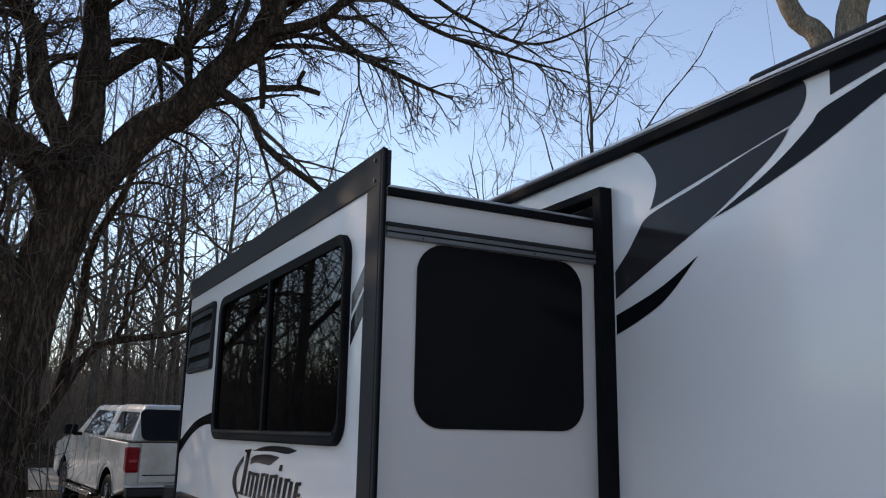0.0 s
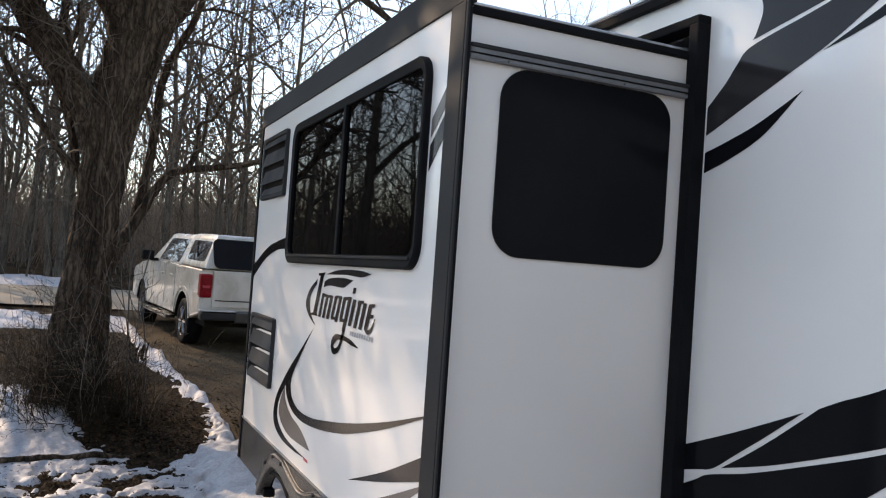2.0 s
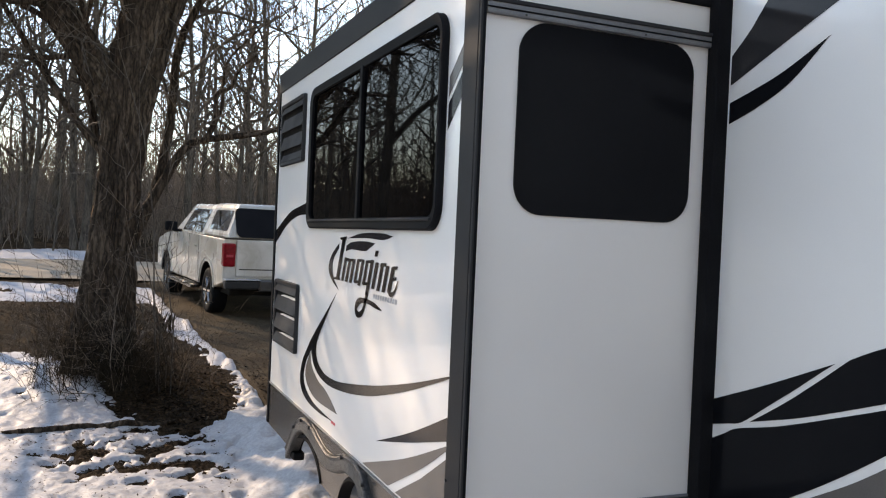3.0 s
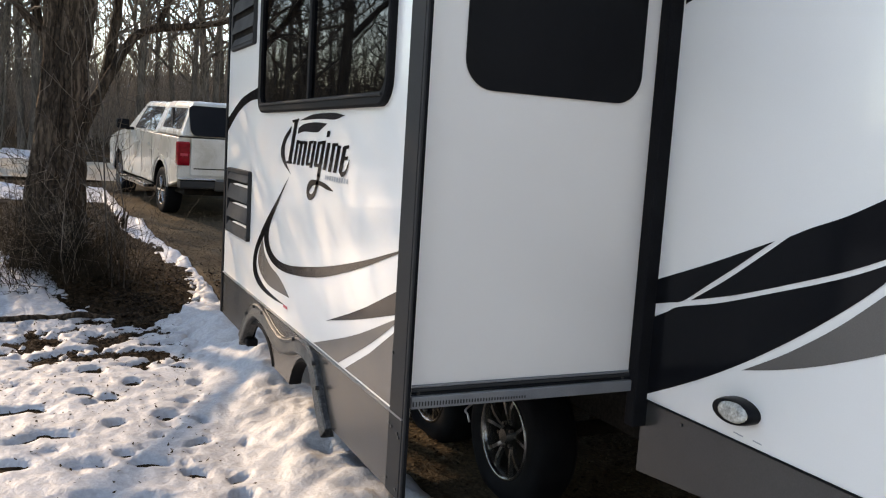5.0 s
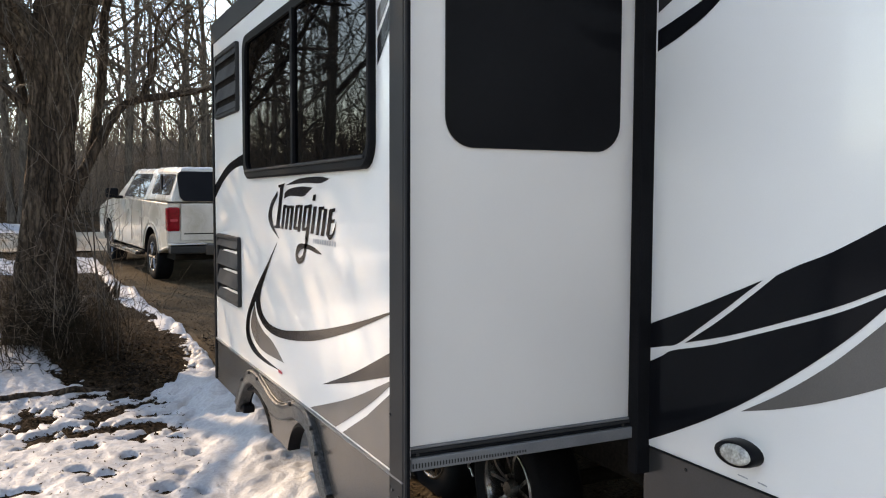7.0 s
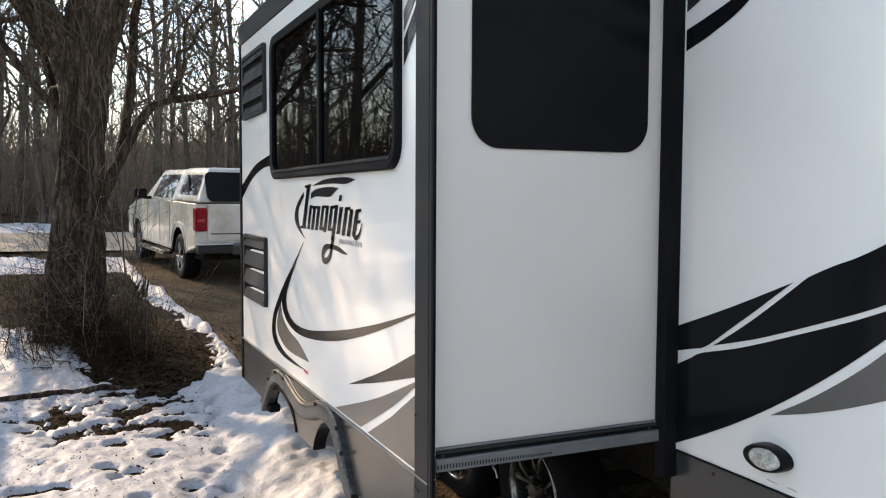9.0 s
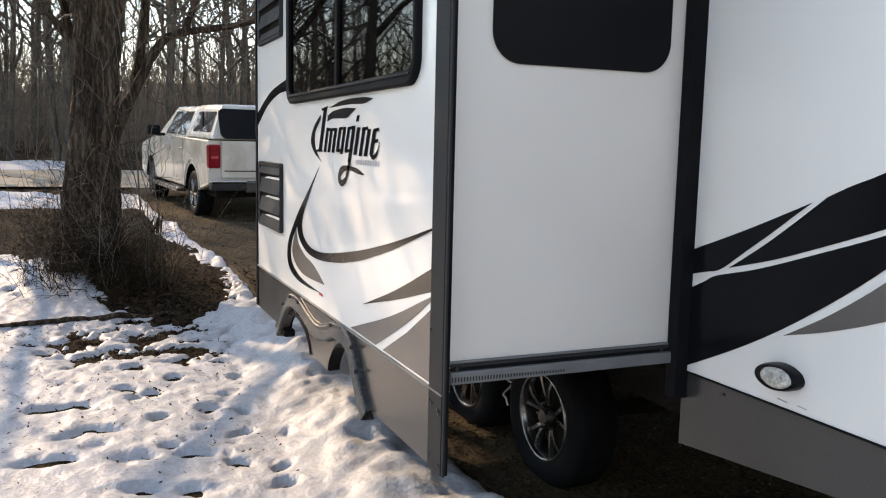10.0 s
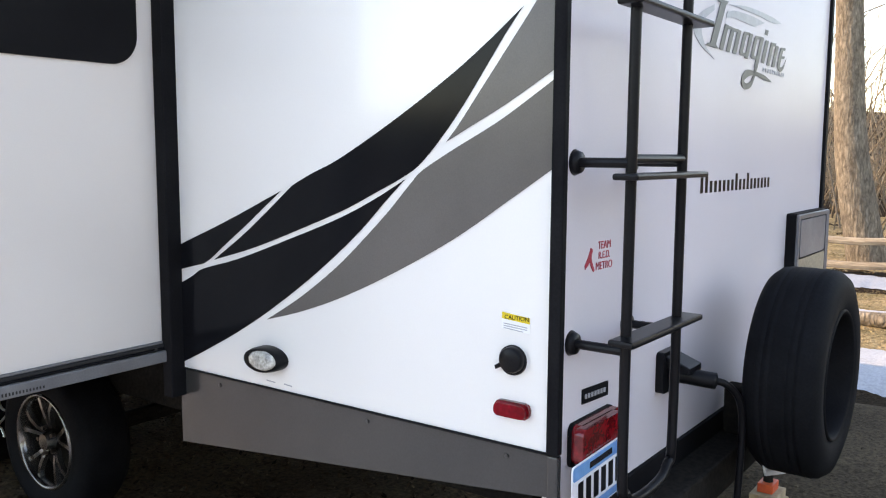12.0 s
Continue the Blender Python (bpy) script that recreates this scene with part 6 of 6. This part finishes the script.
def thicket(name, count, spot, tall, r, material, label, seed):
    """Close-set thin saplings without side shoots."""
    rn = random.Random(seed)
    o = ([], [])
    for _ in range(count):
        x, y = spot(rn)
        p, d = Vector((x, y, land(x, y) - 0.1)), Vector((rn.gauss(0, 0.2), rn.gauss(0, 0.2), 1)).normalized()
        h, line = tall * rn.uniform(0.3, 1.0) * max(0.2, 1 + 1.5 * noise.noise((x * 0.28, y * 0.28, 31))) * (2.1 if rn.random() < 0.2 else 1.0), [p]
        for k in range(3):
            d = (d + Vector((rn.gauss(0, 0.18), rn.gauss(0, 0.18), 0))).normalized()
            line.append(line[-1] + d * h / 3)
        w = r * rn.uniform(0.5, 1.4)
        tube(*o, line, [w, w * 0.8, w * 0.55, w * 0.25], 3)
    return tagged(raw(name, *o, material), label, "woods", "", "stuff")


thicket("thicket", 11000, lambda q: (q.uniform(-40, 40), q.uniform(36, 75)), 4.4, 0.022, BRUSH, "dense grey-brown saplings deep in the woods", 14)
thicket("thicket", 6000, lambda q: (q.uniform(-45, 45), q.uniform(75, 120)), 7.0, 0.05, BRUSH, "far grey-brown woods on the rise", 21)
thicket("thicket", 2600, lambda q: (q.uniform(-70, -16), q.uniform(-20, 40)), 4.0, 0.03, TWIG, "dense grey-brown saplings deep in the woods", 15)
thicket("thicket", 2600, lambda q: (q.uniform(-45, 45), q.uniform(-60, -24)), 13.0, 0.06, TWIG_PALE, "dense sunlit saplings across the yard", 26)
thicket("thicket", 4000, lambda q: (q.uniform(18, 60), q.uniform(-25, 40)), 6.0, 0.03, TWIG_PALE, "dense sunlit saplings beyond the fence", 16)
stems("undergrowth", 260, lambda q: (q.uniform(14, 30), q.uniform(-10, 12)), 3.5, 0.02, TWIG_PALE, "sunlit dry brush beyond the fence", 9)
THATCH = surface("dark_thatch", (0.022, 0.016, 0.011), (0.045, 0.033, 0.023), 6, 50, (0.9, 1.0), fine_amount=0.4, island=0.4, spec=0.03)
stems("shrub", 260, lambda q: (q.gauss(-1.8, 0.26), q.gauss(6.3, 0.26)), 0.55, 0.0045, THATCH, "dark matted weeds heaped round the foot of the tree", 23, 0.8, 3)
stems("shrub", 12, lambda q: (q.gauss(-2.3, 0.15), q.gauss(6.8, 0.3)), 0.7, 0.0042, TWIG, "dark bushy shoots beside the trunk", 22, 0.5, 3)
stems("shrub", 80, lambda q: (q.gauss(-1.82, 0.28), q.gauss(6.3, 0.3)), 0.9, 0.004, THATCH, "dark tangle of shoots at the foot of the tree", 19, 0.5, 3)
stems("shrub", 16, lambda q: (q.gauss(-1.9, 0.3), q.gauss(6.1, 0.2)), 1.2, 0.004, BRUSH, "dry tangled shoots round the foot of the tree", 10, 0.35, 3)
stems("shrub", 18, lambda q: (q.gauss(-1.25, 0.2), q.gauss(6.7, 0.4)), 1.6, 0.0045, TWIG, "thin saplings by the drive", 11, 0.2, 2)
stems("shrub", 5, lambda q: (q.gauss(-1.22, 0.1), q.gauss(6.15, 0.2)), 3.6, 0.010, TWIG, "slim grey saplings beside the trunk", 17, 0.07, 3)
stems("shrub", 14, lambda q: (q.gauss(-1.9, 0.3), q.gauss(6.1, 0.15)), 1.5, 0.0042, BRUSH, "dry vines in front of the trunk", 18, 0.3, 3)
stems("shrub", 34, lambda q: (q.gauss(-2.2, 0.14), q.gauss(6.3, 0.15)), 1.2, 0.0042, THATCH, "dark vines climbing the trunk", 37, 0.25, 3)
stems("shrub", 5, lambda q: (q.gauss(-2.5, 0.25), q.gauss(6.9, 0.5)), 1.3, 0.0042, TWIG, "thin saplings in the snow", 12, 0.2, 2)

# matted dry grass behind the tree
rn = random.Random(41)
o = ([], [])
for _ in range(3200):
    x, y = rn.uniform(-7, -0.9), rn.uniform(7.2, 14.8)
    if snow_depth(x, y) > 0.01:
        continue
    p, d = Vector((x, y, soil(x, y) - 0.01)), Vector((rn.gauss(0, 0.7), rn.gauss(0, 0.7), 1)).normalized()
    h = rn.uniform(0.06, 0.26)
    tube(*o, [p, p + d * h * 0.6, p + Vector((d.x * 1.5, d.y * 1.5, d.z * 0.8)) * h], [0.003, 0.0025, 0.001], 3)
tagged(raw("dry_grass", *o, TWIG), "matted dry grass behind the tree", "grass", "", "stuff")

# fallen branch on the snow
o = ([], [])
line = catmull([(x, y, soil(x, y) + max(0, snow_depth(x, y)) + z) for x, y, z in ((-2.62, 4.9, 0.0), (-2.5, 4.93, 0.012), (-2.38, 4.92, 0.015), (-2.2, 4.97, 0.01), (-2.05, 5.0, 0.02), (-1.9, 5.06, 0.015), (-1.7, 5.03, 0.02), (-1.5, 5.08, 0.015), (-1.3, 5.2, 0.02))], 4)
tube(*o, line, [0.008 + 0.022 * math.sin(math.pi * (k + 1) / (len(line) + 1)) ** 0.6 * (1 + 0.15 * math.sin(k * 1.9)) for k in range(len(line))], 8)
tagged(raw("fallen_branch", *o, BARK), "dark fallen branch lying on the snow", "branch")

# ---- rail fence beyond the drive ----
fence = thing("rail_fence", "weathered split-rail fence beside the snow", "fence")
for y in (-6.0, -3.0, 0.4, 3.4, 6.4):
    part("post", box((10.43, y - 0.07, soil(10.5, y) - 0.2), (10.57, y + 0.07, soil(10.5, y) + 0.75), 0.02), WOOD_GREY, fence)
for z, r in ((0.52, 0.05), (0.19, 0.05)):
    for y in (-6.0, -3.0, 0.4, 3.4):
        far = {-6.0: -3.0, -3.0: 0.4, 0.4: 3.4, 3.4: 6.4}[y]
        line = [Vector((10.5 + 0.02 * math.sin(k * 2 + y), y - 0.15 + (far - y + 0.3) * k / 6, z + 0.025 * math.sin(k * 1.7 + y * 3))) for k in range(7)]
        part("rail", pipe(line, r, 8, 2), WOOD_GREY, fence, "split grey rail")
o = ([], [])
tube(*o, catmull([(6.95, -3.2, 0.08), (6.9, -2.0, 0.09), (6.92, -1.0, 0.08), (6.85, 0.3, 0.07)], 5), [0.075, 0.08, 0.085, 0.08, 0.078, 0.08, 0.085, 0.082, 0.078, 0.075, 0.07, 0.072, 0.075, 0.07, 0.06, 0.05], 9)
tagged(raw("log", *o, BARK_PALE), "brown log lying in dry grass beyond the drive", "log")

# dark spiky plant at the edge of the drive
clump = thing("yucca", "dark spiky plant poking out of the snow bank", "plant")
rn = random.Random(52)
for k in range(16):
    a, lean, h = rn.uniform(0, 6.28), rn.uniform(0.15, 0.9), rn.uniform(0.22, 0.38)
    base = Vector((-0.98 + rn.gauss(0, 0.06), 10.9 + rn.gauss(0, 0.06), soil(-0.98, 10.9) - 0.02))
    out, side_ = Vector((math.cos(a), math.sin(a), 0)), Vector((-math.sin(a), math.cos(a), 0))
    bm = bmesh.new()
    rows = []
    for t, w in ((0, 0.014), (0.4, 0.016), (0.8, 0.01), (1.0, 0.001)):
        p = base + out * h * lean * t * t + Vector((0, 0, h * t * (1 - 0.25 * lean * t)))
        rows.append([bm.verts.new(p + side_ * w), bm.verts.new(p - out * 0.006), bm.verts.new(p - side_ * w)])
    for r0, r1 in zip(rows, rows[1:]):
        for i in range(2):
            bm.faces.new((r0[i], r0[i + 1], r1[i + 1], r1[i]))
    part("leaf", bm, THATCH, clump)
